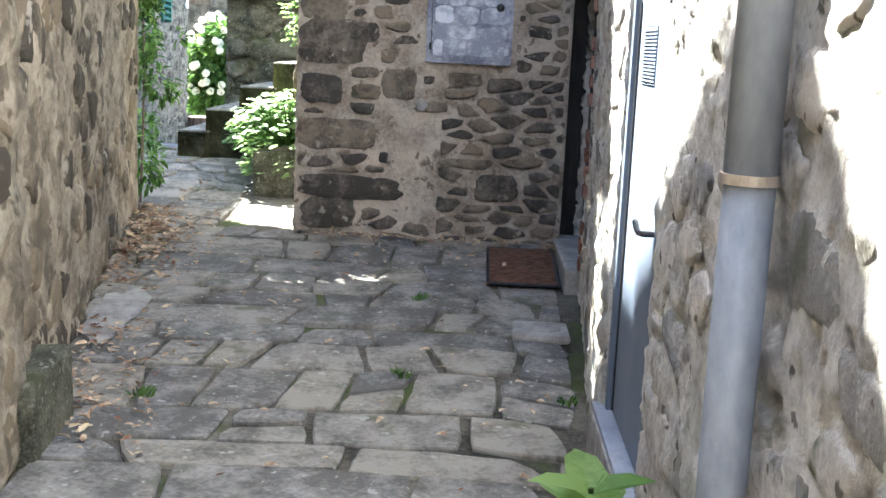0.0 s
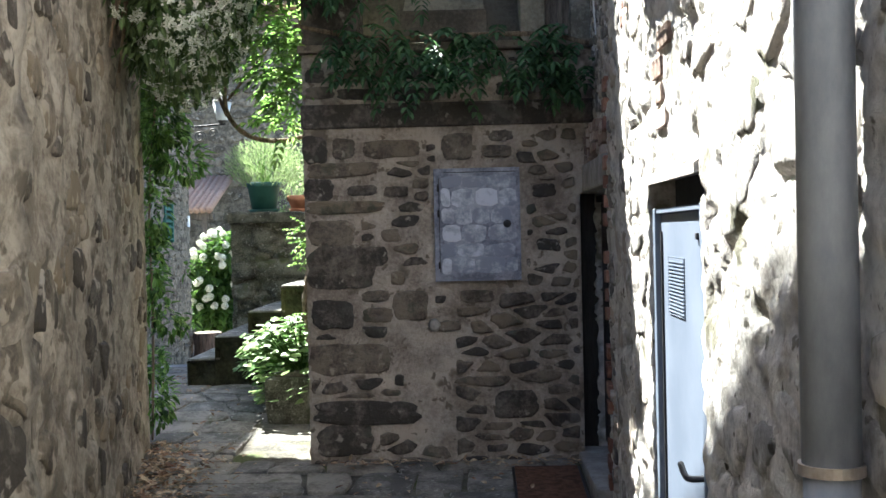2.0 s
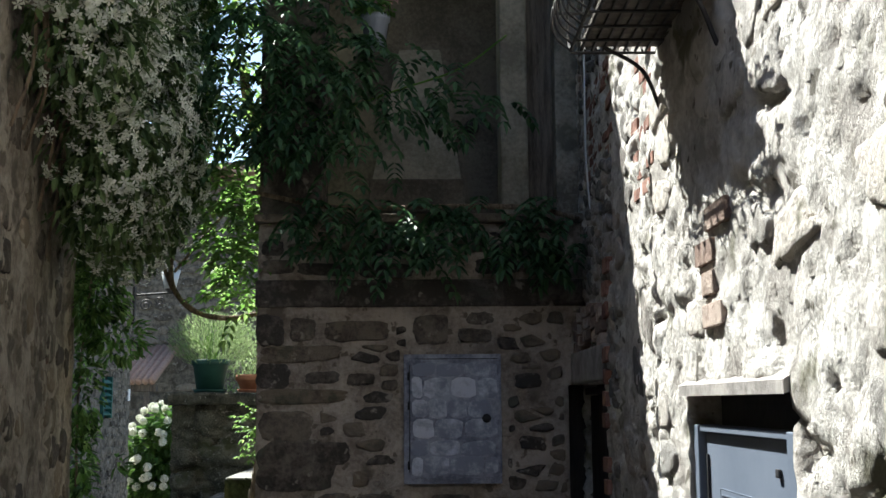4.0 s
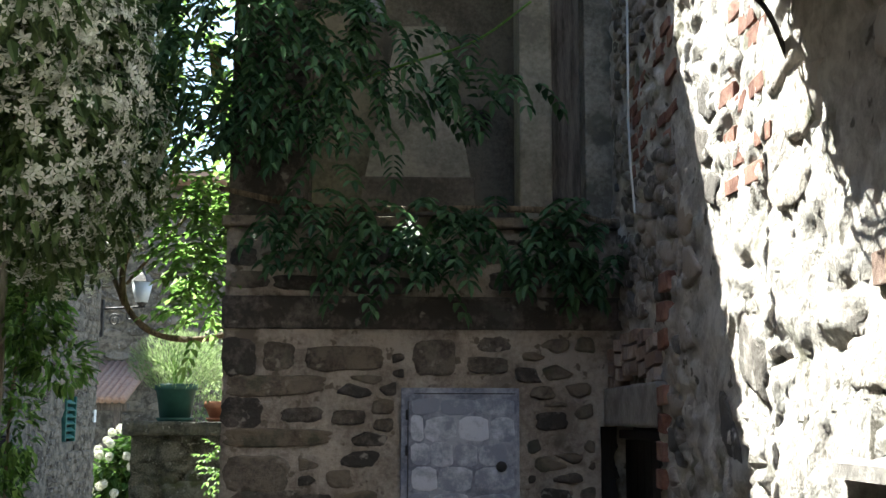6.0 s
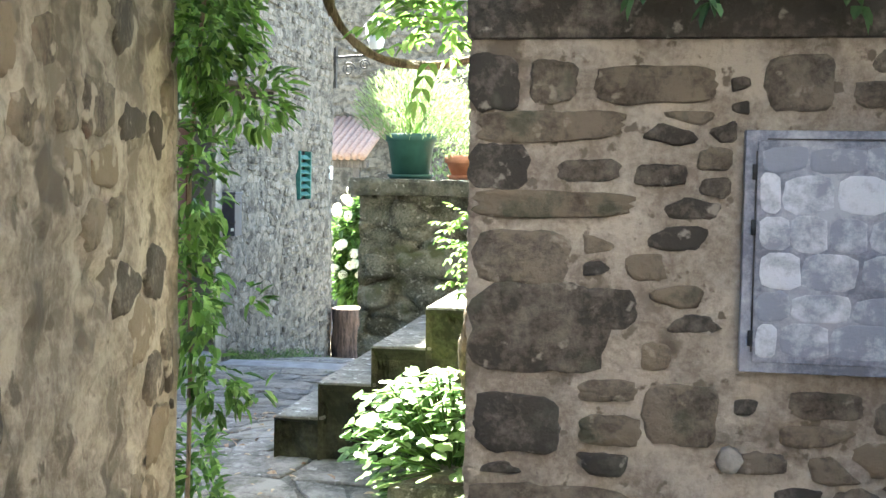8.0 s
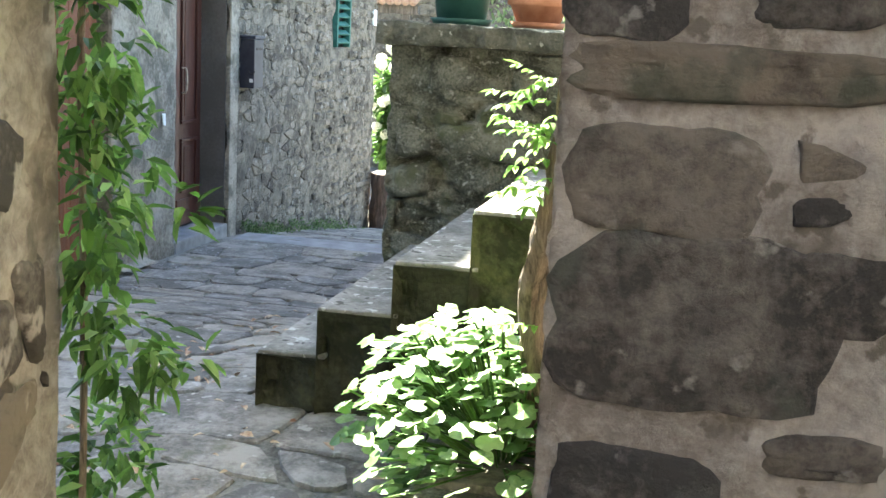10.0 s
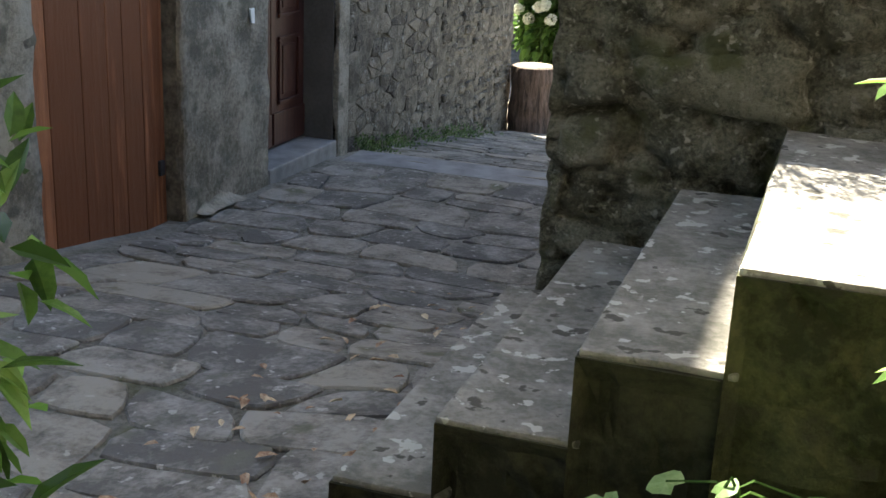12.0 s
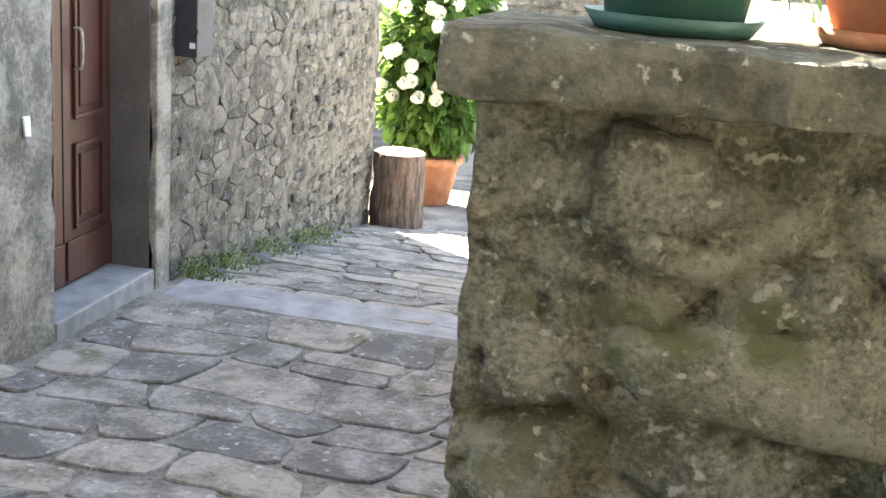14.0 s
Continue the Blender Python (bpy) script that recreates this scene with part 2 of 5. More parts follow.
def wpart(name, bm, mat, thing, label=""):
    return under(part(name, bm, mat, None, label), thing)


def smooth(ob):
    for p in ob.data.polygons:
        p.use_smooth = True
    return ob


def box(bm, x0, x1, y0, y1, z0, z1, bevel=0.0, jitter=0.0, rng=None):
    made = bmesh.ops.create_cube(bm, size=1.0)["verts"]
    for v in made:
        v.co = Vector((x0 + (v.co.x + 0.5) * (x1 - x0), y0 + (v.co.y + 0.5) * (y1 - y0), z0 + (v.co.z + 0.5) * (z1 - z0)))
        if jitter:
            v.co += Vector([rng.uniform(-jitter, jitter) for _ in range(3)])
    if bevel:
        edges = list({e for v in made for e in v.link_edges})
        bmesh.ops.bevel(bm, geom=edges, offset=bevel, segments=2, affect="EDGES", profile=0.6)
    return bm


def one_box(*a, **k):
    return box(bmesh.new(), *a, **k)


def tube(bm, points, radii, sides=8, cap=True, wobble=0.0):
    """A swept tube along points; radii one value or one for each point."""
    points = [Vector(p) for p in points]
    if not isinstance(radii, (list, tuple)):
        radii = [radii] * len(points)
    rings = []
    side = Vector((1, 0, 0))
    for i, p in enumerate(points):
        d = (points[min(i + 1, len(points) - 1)] - points[max(i - 1, 0)]).normalized()
        if abs(d.dot(side)) > 0.95:
            side = Vector((0, 1, 0))
        a = (side - d * d.dot(side)).normalized()
        side = a
        b = d.cross(a)
        ring = []
        for k in range(sides):
            w = 2 * math.pi * k / sides
            r = radii[i]
            if wobble:
                r *= 1 + wobble * noise.noise(Vector((math.cos(w) * 1.7, math.sin(w) * 1.7, i * 0.35)) + p * 2)
            ring.append(bm.verts.new(p + a * math.cos(w) * r + b * math.sin(w) * r))
        rings.append(ring)
    for r0, r1 in zip(rings, rings[1:]):
        for k in range(sides):
            bm.faces.new((r0[k], r0[(k + 1) % sides], r1[(k + 1) % sides], r1[k]))
    if cap:
        bm.faces.new(rings[0][::-1])
        bm.faces.new(rings[-1])
    return bm


def lathe(bm, cx, cy, profile, sides=24):
    """A turned body: profile of (radius, z)."""
    rings = [[bm.verts.new((cx + r * math.cos(2 * math.pi * k / sides), cy + r * math.sin(2 * math.pi * k / sides), z)) for k in range(sides)] for r, z in profile]
    for r0, r1 in zip(rings, rings[1:]):
        for k in range(sides):
            bm.faces.new((r0[k], r0[(k + 1) % sides], r1[(k + 1) % sides], r1[k]))
    bm.faces.new(rings[0][::-1])
    bm.faces.new(rings[-1])
    return bm


def curve(points, n=8):
    """Points of a smooth line through the given ones."""
    ps = [Vector(p) for p in points]
    ps = [2 * ps[0] - ps[1]] + ps + [2 * ps[-1] - ps[-2]]
    out = []
    for i in range(1, len(ps) - 2):
        for k in range(n):
            t = k / n
            a, b, c, d = ps[i - 1], ps[i], ps[i + 1], ps[i + 2]
            out.append(0.5 * (2 * b + (c - a) * t + (2 * a - 5 * b + 4 * c - d) * t * t + (3 * b - a - 3 * c + d) * t ** 3))
    out.append(ps[-2])
    return out


class Face:
    """A wall face: origin, horizontal way u, outward normal n, upright v."""
    def __init__(self, origin, u, lean=0.0):
        self.o, self.u = Vector(origin), Vector((u[0], u[1], 0)).normalized()
        self.n = self.u.cross(Vector((0, 0, 1)))
        self.v = (Vector((0, 0, 1)) - self.n * lean).normalized()

    def at(self, a, b, out=0.0):
        return self.o + self.u * a + self.v * b + self.n * out

    def placed(self, a, b, out=0.0, turn=0.0):
        m = Matrix((self.u, self.n, self.v)).transposed().to_4x4()
        m.translation = self.at(a, b, out)
        return m @ Matrix.Rotation(turn, 4, "Y")


def wall(name, face, width, z0, z1, thick, mat, label, holes=(), rough=0.012, cell=0.08, top=None, freq=5.0, relief=None, fine=None):
    """A wall with a rough front, holes (a0, a1, b0, b1) right through, and thickness. top(a): upper edge.
    relief(a, b): further height of the front. fine (a0, a1, b0, b1, cell): a closer grid in that part."""
    def spread(lo, hi, f0, f1, close):
        cuts, line = [lo, max(lo, f0), min(hi, f1), hi], [lo]
        for p, q, step in zip(cuts, cuts[1:], (cell, close, cell)):
            n = max(1, round((q - p) / step)) if q - p > 1e-6 else 0
            line += [p + (q - p) * k / n for k in range(1, n + 1)]
        return line

    f = fine or (0, width, z0, z1, cell)
    aa, bb = spread(0.0, width, f[0], f[1], f[4]), spread(z0, z1, f[2], f[3], f[4])
    na, nb = len(aa) - 1, len(bb) - 1
    for h in holes:
        for value, line in ((h[0], aa), (h[1], aa), (h[2], bb), (h[3], bb)):
            k = min(range(len(line)), key=lambda q: abs(line[q] - value))
            if 0 < k < len(line) - 1:
                line[k] = value
    bm = bmesh.new()
    front, back = {}, {}

    def vert(store, i, j, out):
        if (i, j) not in store:
            a, b = aa[i], bb[j]
            if top:
                b = z0 + (b - z0) * (top(a) - z0) / (z1 - z0)
            p = face.at(a, b, out)
            if out == 0 and rough:
                p += face.n * rough * 2 * noise.fractal(p * freq, 0.6, 2.2, 4)
            if out == 0 and relief:
                p += face.n * relief(a, b)
            store[i, j] = bm.verts.new(p)
        return store[i, j]

    solid = {(i, j) for i in range(na) for j in range(nb)
             if not any(h[0] < (aa[i] + aa[i + 1]) / 2 < h[1] and h[2] < (bb[j] + bb[j + 1]) / 2 < h[3] for h in holes)}
    for i, j in solid:
        bm.faces.new([vert(front, *q, 0) for q in ((i, j), (i + 1, j), (i + 1, j + 1), (i, j + 1))]).smooth = True
        bm.faces.new([vert(back, *q, -thick) for q in ((i, j), (i, j + 1), (i + 1, j + 1), (i + 1, j))])
        for (di, dj), (p, q) in (((-1, 0), ((i, j + 1), (i, j))), ((1, 0), ((i + 1, j), (i + 1, j + 1))),
                                 ((0, -1), ((i, j), (i + 1, j))), ((0, 1), ((i + 1, j + 1), (i, j + 1)))):
            if (i + di, j + dj) not in solid:
                bm.faces.new([vert(front, *p, 0), vert(back, *p, -thick), vert(back, *q, -thick), vert(front, *q, 0)])
    return tagged(part(name, bm, mat), label, "wall", kind="structure")


def ease(lo, hi, v):
    t = min(1.0, max(0.0, (v - lo) / (hi - lo)))
    return t * t * (3 - 2 * t)


def stonework(size, bulge, crack, pit, seed, covered=0.0, lean=0.0):
    """Relief of old stonework: bulging stones, open cracks where the pointing is gone, pits all over."""
    def height(a, b):
        w = noise.noise_vector(Vector((a * 4, b * 4, seed))) * 0.06 + noise.noise_vector(Vector((a * 14, b * 14, seed))) * 0.015
        d, _ = noise.voronoi(Vector(((a + w.x) / size[0], (b + lean * a + w.y) / size[1], seed)))
        gap = d[1] - d[0]
        bare = ease(-0.15 + covered, 0.25 + covered, noise.noise(Vector((a * 2.1, b * 2.6, seed + 7))))
        open_joint = ease(-0.1, 0.25, noise.noise(Vector((a * 5, b * 5, seed + 3))))
        h = bulge * (ease(0.0, 0.3, gap) * (0.25 + 0.75 * bare) - 0.75) - crack * (1 - ease(0.02, 0.16, gap)) * bare * open_joint
        rough = noise.fractal(Vector((a * 16, b * 16, seed)), 0.7, 2.1, 4)
        return h + pit * rough - pit * 2.2 * ease(0.35, 0.6, noise.noise(Vector((a * 26, b * 30, seed + 5))))
    return height


def stone_mesh(name, rng, mat, sides=11, square=4.0, ragged=0.10, dome=0.35):
    """One unit stone, 1 wide, 1 high, 1 proud of y = 0, with a rounded uneven face."""
    bm = bmesh.new()
    rings = []
    for shrink, out in ((1.0, -0.6), (0.97, 0.35), (0.84, 0.85), (0.45, 1.0)):
        ring, drift = [], 0.0
        for k in range(sides):
            w = 2 * math.pi * (k + 0.5) / sides
            c, s = math.cos(w), math.sin(w)
            r = 0.5 / (abs(c) ** square + abs(s) ** square) ** (1 / square)
            if shrink == 1.0:
                drift = 0.55 * drift + rng.uniform(-ragged, ragged)
                ring.append((c * r * (1 + drift), s * r * (1 + drift * 0.8 + rng.uniform(-0.03, 0.03))))
            else:
                ring.append((base[k][0] * shrink, base[k][1] * shrink))
        if shrink == 1.0:
            base = ring
        rings.append([bm.verts.new((x, out + (rng.uniform(-dome, dome) if out > 0.5 else 0), z)) for x, z in ring])
    for r0, r1 in zip(rings, rings[1:]):
        for k in range(sides):
            bm.faces.new((r0[k], r0[(k + 1) % sides], r1[(k + 1) % sides], r1[k]))
    bm.faces.new(rings[-1])
    me = bpy.data.meshes.new(name)
    bmesh.ops.recalc_face_normals(bm, faces=bm.faces)
    bm.to_mesh(me)
    bm.free()
    me.materials.append(M[mat])
    for p in me.polygons:
        p.use_smooth = True
    return me


def piece(name, me, m, parent):
    ob = bpy.data.objects.new(name, me)
    scene.collection.objects.link(ob)
    ob.parent = parent
    ob.matrix_basis = m
    return ob


def lay_stones(face, a0, a1, b0, b1, rng, rows, widths, gap, keep=0.9, blocked=(), skew=0.02, short=0.72):
    """Courses of uneven stones: yields centre a, b, width, height."""
    out = []
    b = b0
    while b < b1 - 0.03:
        h = rng.uniform(*rows)
        h = min(h, b1 - b)
        a = a0 - rng.uniform(0, widths[0])
        while a < a1:
            w = rng.uniform(*widths)
            hh = h * rng.uniform(short, 1.0)
            ca, cb = a + w / 2, b + h / 2 + rng.uniform(-skew, skew)
            half_w, half_h = w / 2 - gap / 2, hh / 2 - gap / 2
            lo, hi = max(ca - half_w, a0), min(ca + half_w, a1)
            ca, half_w = (lo + hi) / 2, (hi - lo) / 2
            free = all(ca + half_w < q[0] or ca - half_w > q[1] or cb + half_h < q[2] or cb - half_h > q[3] for q in blocked)
            if half_w > 0.02 and half_h > 0.012 and free and rng.random() < keep:
                out.append((ca, cb, 2 * half_w, 2 * half_h))
            a += w
        b += h
    return out


def put_stones(face, laid, meshes, parent, rng, proud, name="stone", turn=0.06, sink=0.0):
    for ca, cb, w, h in laid:
        m = face.placed(ca, cb, -sink, rng.uniform(-turn, turn)) @ Matrix.Diagonal((w, rng.uniform(0.6, 1.2) * proud, h, 1))
        piece(name, rng.choice(meshes), m, parent)


def joined_stones(name, face, laid, meshes, parent, rng, proud, mat, sink=0.0):
    """Far or small stones as one joined part."""
    verts, faces = [], []
    for ca, cb, w, h in laid:
        me = rng.choice(meshes)
        m = face.placed(ca, cb, -sink, rng.uniform(-0.06, 0.06)) @ Matrix.Diagonal((w, rng.uniform(0.6, 1.2) * proud, h, 1))
        base = len(verts)
        verts += [m @ v.co for v in me.vertices]
        faces += [[base + i for i in p.vertices] for p in me.polygons]
    me = bpy.data.meshes.new(name)
    me.from_pydata(verts, [], faces)
    me.materials.append(M[mat])
    ob = new(name, me)
    ob.parent = parent
    return tagged(ob, kind="stuff")


def leaf(bm, p, way, up, length, width, fold=0.25):
    """One leaf: two halves folded along the midrib."""
    way = way.normalized()
    side = way.cross(up)
    if side.length < 1e-3:
        side = way.orthogonal()
    side.normalize()
    nrm = side.cross(way)
    rib = [bm.verts.new(p + way * length * k - nrm * length * 0.14 * k * k) for k in (0.0, 0.5, 1.0)]
    for s in (-1, 1):
        low, high = (bm.verts.new(p + way * length * k + s * side * width * w + nrm * (width * fold * w * 2 - length * 0.14 * k * k)) for k, w in ((0.28, 0.46), (0.68, 0.36)))
        for f in ((rib[0], low, rib[1]), (rib[1], low, high), (rib[1], high, rib[2])):
            bm.faces.new(f if s < 0 else f[::-1])


def ball(rng):
    while True:
        v = Vector((rng.uniform(-1, 1), rng.uniform(-1, 1), rng.uniform(-1, 1)))
        if 0.05 < v.length < 1:
            return v


def leaf_mass(blobs, rng, per_m3, size, slim=0.5, hang=0.3, shell=0.55):
    """Leaves in ragged clumps: blobs of (centre, radii)."""
    bm = bmesh.new()
    for centre, radii in blobs:
        c, r = Vector(centre), Vector(radii)
        n = int(per_m3 * r.x * r.y * r.z * 4.2)
        for _ in range(n):
            d = ball(rng)
            if d.length < shell and rng.random() < 0.7:
                d = d.normalized() * rng.uniform(shell, 1)
            q = c + Vector((d.x * r.x, d.y * r.y, d.z * r.z))
            if noise.noise(q * 5.5) < -0.22:
                continue
            way = (d + ball(rng) * 0.9 - Vector((0, 0, hang))).normalized()
            s = rng.uniform(0.65, 1.3) * size
            leaf(bm, q, way, Vector((0, 0, 1)) + ball(rng) * 0.5, s, s * slim)
    return bm


def flower(bm, p, out, size, rng, petals=5):
    out = out.normalized()
    a = out.orthogonal().normalized()
    b = out.cross(a)
    spin = rng.uniform(0, 6.28)
    for k in range(petals):
        w = spin + 2 * math.pi * k / petals
        d = a * math.cos(w) + b * math.sin(w)
        s = d.cross(out)
        bm.faces.new([bm.verts.new(v) for v in (p, p + d * size * 0.55 + s * size * 0.24 + out * size * 0.1, p + d * size + out * size * 0.02, p + d * size * 0.55 - s * size * 0.24 + out * size * 0.1)])


def lerp_table(table, value):
    for (a, za), (b, zb) in zip(table, table[1:]):
        if value <= b:
            return za + (zb - za) * max(0.0, (value - a)) / (b - a)
    return table[-1][1]


FLOOR = ((-60, -0.42), (4.4, -0.42), (5.4, -0.335), (6.4, -0.215), (7.5, -0.115), (8.6, -0.06), (10.1, 0.04), (11.4, 0.0),
         (13.0, -0.23), (15.1, -0.27), (15.6, -0.32), (17.5, -0.58), (19.7, -0.92), (24.0, -1.1), (300.0, -1.1))


def floor_z(y):
    return lerp_table(FLOOR, y)


def floor_at(x, y):
    """The paving climbs a little towards the foot of the steps."""
    return floor_z(y) + 0.09 * ease(-3.0, -2.1, x) * (1 - ease(-1.6, -0.9, x)) * ease(8.7, 9.8, y) * (1 - ease(10.5, 12.2, y))


def clip(poly, p, n):
    """The part of a polygon on the inner side of the line through p with outward normal n."""
    out = []
    for a, b in zip(poly, poly[1:] + poly[:1]):
        da, db = (a - p).dot(n), (b - p).dot(n)
        if da <= 0:
            out.append(a)
        if (da < 0 < db) or (db < 0 < da):
            out.append(a + (b - a) * (da / (da - db)))
    return out


def rubble(face, a0, a1, b0, b1, rng, size, gap, keep, proud, mat, parent, blocked=(), slant=0.0, sparse=0.12, worn=False, cut=False):
    """Interlocking irregular stones, each one an object with its own worn outline and uneven face."""
    sw, sh = size
    seeds = []
    for j in range(int((b1 - b0) / sh) + 1):
        for i in range(int((a1 - a0) / sw) + 2):
            if rng.random() > sparse:
                seeds.append(Vector(((i + 0.5 * (j % 2) + rng.uniform(-0.38, 0.38)), j + 0.5 + rng.uniform(-0.36, 0.36))))
    for p in seeds:
        poly = [p + Vector(q) for q in ((-1.1, -0.9), (1.1, -0.9), (1.1, 0.9), (-1.1, 0.9))]
        for q in seeds:
            d = q - p
            if 0 < d.length < 2.8:
                poly = clip(poly, p + d * 0.5, d)
        poly = [Vector((a0 + v.x * sw, b0 + v.y * sh + slant * v.x * sw)) for v in poly]
        for point, out in (((a0, 0), (-1, 0)), ((a1, 0), (1, 0)), ((0, b0), (0, -1)), ((0, b1), (0, 1))):
            poly = clip(poly, Vector(point), Vector(out)) if len(poly) > 2 else []
        for q in blocked:
            if len(poly) > 2:
                c = sum(poly, Vector((0, 0))) / len(poly)
                apart, point, out = max(((q[0] - c.x, (q[0], 0), (1, 0)), (c.x - q[1], (q[1], 0), (-1, 0)),
                                         (q[2] - c.y, (0, q[2]), (0, 1)), (c.y - q[3], (0, q[3]), (0, -1))), key=lambda e: e[0])
                poly = clip(poly, Vector(point), Vector(out)) if apart > 0 else []
        if len(poly) < 3 or rng.random() > keep:
            continue
        c = sum(poly, Vector((0, 0))) / len(poly)
        reach = min((v - c).length for v in poly)
        if reach < 0.028:
            continue
        shrink = max(0.55, 1 - gap * rng.uniform(0.4, 1.5) / reach)
        line = [(v - c) * shrink for v in poly]
        for _ in range(1 if cut else 2):
            line = [v for a, b in zip(line, line[1:] + line[:1]) for v in (a.lerp(b, 0.15), a.lerp(b, 0.85))]
        line = [v for v, w in zip(line, line[1:] + line[:1]) if (v - w).length > 0.006]
        if len(line) < 5:
            continue
        if not cut:
            line = [v for a, b in zip(line, line[1:] + line[:1]) for v in ((a, a.lerp(b, 0.5)) if (a - b).length > 0.05 else (a,))]
        ragged = 0.5 if cut else 1.35
        line = [v * (1 + ragged * 0.13 * noise.noise(Vector(((v + c).x * 22, (v + c).y * 22, 3))) + ragged * 0.11 * noise.noise(Vector(((v + c).x * 55, (v + c).y * 55, 8)))) for v in line]
        bm = bmesh.new()
        rings = []
        tall = proud * rng.uniform(0.6, 1.3)
        tilt = Vector((rng.uniform(-1, 1), rng.uniform(-1, 1))) * tall * 1.6
        for k, out in (((1.0, -1.6), (0.90, 0.25), (0.76, 0.8), (0.52, 1.0), (0.24, 1.0)) if worn else ((1.0, -0.8), (0.985, 0.40), (0.90, 0.88), (0.62, 1.0), (0.28, 1.0))):
            rings.append([bm.verts.new((v.x * k, tall * (out + (0.5 * noise.noise(Vector(((v * k + c).x * 16, (v * k + c).y * 16, 1))) if out > 0.5 else 0)) + (tilt.dot(v * k) if out > 0 else 0), v.y * k)) for v in line])
        n = len(line)
        for r0, r1 in zip(rings, rings[1:]):
            for k in range(n):
                bm.faces.new((r0[k], r0[(k + 1) % n], r1[(k + 1) % n], r1[k]))
        bm.faces.new(rings[-1])
        bmesh.ops.recalc_face_normals(bm, faces=bm.faces)
        me = bpy.data.meshes.new("stone")
        bm.to_mesh(me)
        bm.free()
        me.materials.append(M[mat])
        for f in me.polygons:
            f.use_smooth = not cut
        piece("stone", me, face.placed(c.x, c.y), parent)


# ---------------------------------------------------------------- ground
rng = random.Random(4)
bm = bmesh.new()
ys = [-60, -20, 0, 3, 4, 4.4] + [4.6 + 0.2 * i for i in range(100)] + [26, 30, 60, 300]
xs = [-150, -30, -8, -5] + [-4.5 + 0.25 * i for i in range(26)] + [5, 30, 150]
grid = [[bm.verts.new((x, y, floor_at(x, y) - 0.022 + 0.009 * ease(8.2, 8.8, y) + ((0.012 - 0.007 * ease(8.2, 8.8, y)) * noise.noise(Vector((x * 3, y * 3, 0))) if -5 < x < 2 else 0))) for x in xs] for y in ys]
for r0, r1 in zip(grid, grid[1:]):
    for k in range(len(xs) - 1):
        bm.faces.new((r0[k], r0[k + 1], r1[k + 1], r1[k]))
ground = tagged(part("ground", bm, "joint"), "earth and mossy mortar bed of the sloping alley", "ground", kind="structure")
ground.data.materials.append(M["lane_joint"])
for f in ground.data.polygons:
    if f.center.y > 8.5:
        f.material_index = 1

# ---------------------------------------------------------------- walls of the alley
FRONT = Face((-0.77, 7.91, 0.0), (1, 0))
SIDE = Face((-0.79, 10.04, 0.0), (0, -1))
RIGHT_FAR = Face((1.05, 8.15, 0.0), (-0.15, -2.85))
RIGHT = Face((0.90, 5.30, 0.0), (0, -1))
LEFT = Face((-1.22, 4.50, 0.0), (-0.73, 4.0))
LEFT_NEAR = Face((-1.20, -1.5, 0.0), (0, 1))
HOUSE = Face((-4.40, 11.0, 0.0), (0, 1))
TERRACE = Face((-1.985, 11.42, 0.0), (1, -0.03))

wall_front = wall("wall_front", FRONT, 1.83, -0.2, 2.45, 0.50, "mortar", "rubble stone wall with buff lime mortar, in shade", rough=0.004, cell=0.024, relief=stonework((0.16, 0.10), 0.010, 0.006, 0.0045, 17.0, -0.1), holes=[(1.71, 1.84, -0.2, 1.55)])
wall_side = wall("wall_side", SIDE, 1.62, -0.2, 2.45, 0.35, "mortar", "sunlit rubble side wall beside the planter", rough=0.008, cell=0.02, relief=stonework((0.12, 0.09), 0.004, 0.008, 0.007, 2.0))
wall_right_far = wall("wall_right_far", RIGHT_FAR, 2.86, -0.5, 5.2, 0.45, "plaster", "rough stone wall with brick patches beside the dark door",
                      holes=[(0.03, 1.28, -0.5, 1.55)], rough=0.004, freq=12, cell=0.06, fine=(0.0, 2.86, 0.0, 3.9, 0.022), relief=stonework((0.23, 0.075), 0.014, 0.02, 0.006, 4.0, -0.2, 0.25))
wall_right = wall("wall_right", RIGHT, 6.8, -0.6, 5.2, 0.45, "plaster", "sunlit rough whitewashed stone wall", holes=[(0.43, 1.37, -0.30, 1.49)], rough=0.003, freq=11, cell=0.08, fine=(0.0, 3.9, -0.4, 3.3, 0.02), relief=stonework((0.34, 0.17), 0.007, 0.030, 0.008, 6.0, 0.05))


def left_top(a):
    return 7.3 if a > 1.7 else 5.4 + 1.9 * a / 1.7


wall_left = wall("wall_left", LEFT, 4.07, -0.6, 7.3, 0.5, "mortar_left", "ochre stone wall with worn plaster and damp stains", rough=0.008, cell=0.12, fine=(0.0, 4.07, -0.6, 3.4, 0.03), relief=stonework((0.27, 0.19), 0.010, 0.012, 0.006, 8.0, 0.0), top=left_top)
wall_left_near = wall("wall_left_near", LEFT_NEAR, 6.05, -0.6, 4.6, 0.5, "mortar_left", "old stone wall with worn ochre plaster", rough=0.02, cell=0.12)
wall_left_end = wall("wall_left_end", Face((-1.95, 8.5, 0), (-1, 0)), 3.0, -0.6, 7.1, 0.5, "mortar_left", "end of the old stone house", rough=0.02, cell=0.15)
bm = bmesh.new()
box(bm, -5.2, -2.1, 6.0, 8.3, 6.6, 6.75)
tagged(part("roof_left", bm, "tile"), "clay roof of the old house above the alley", "roof", kind="structure")

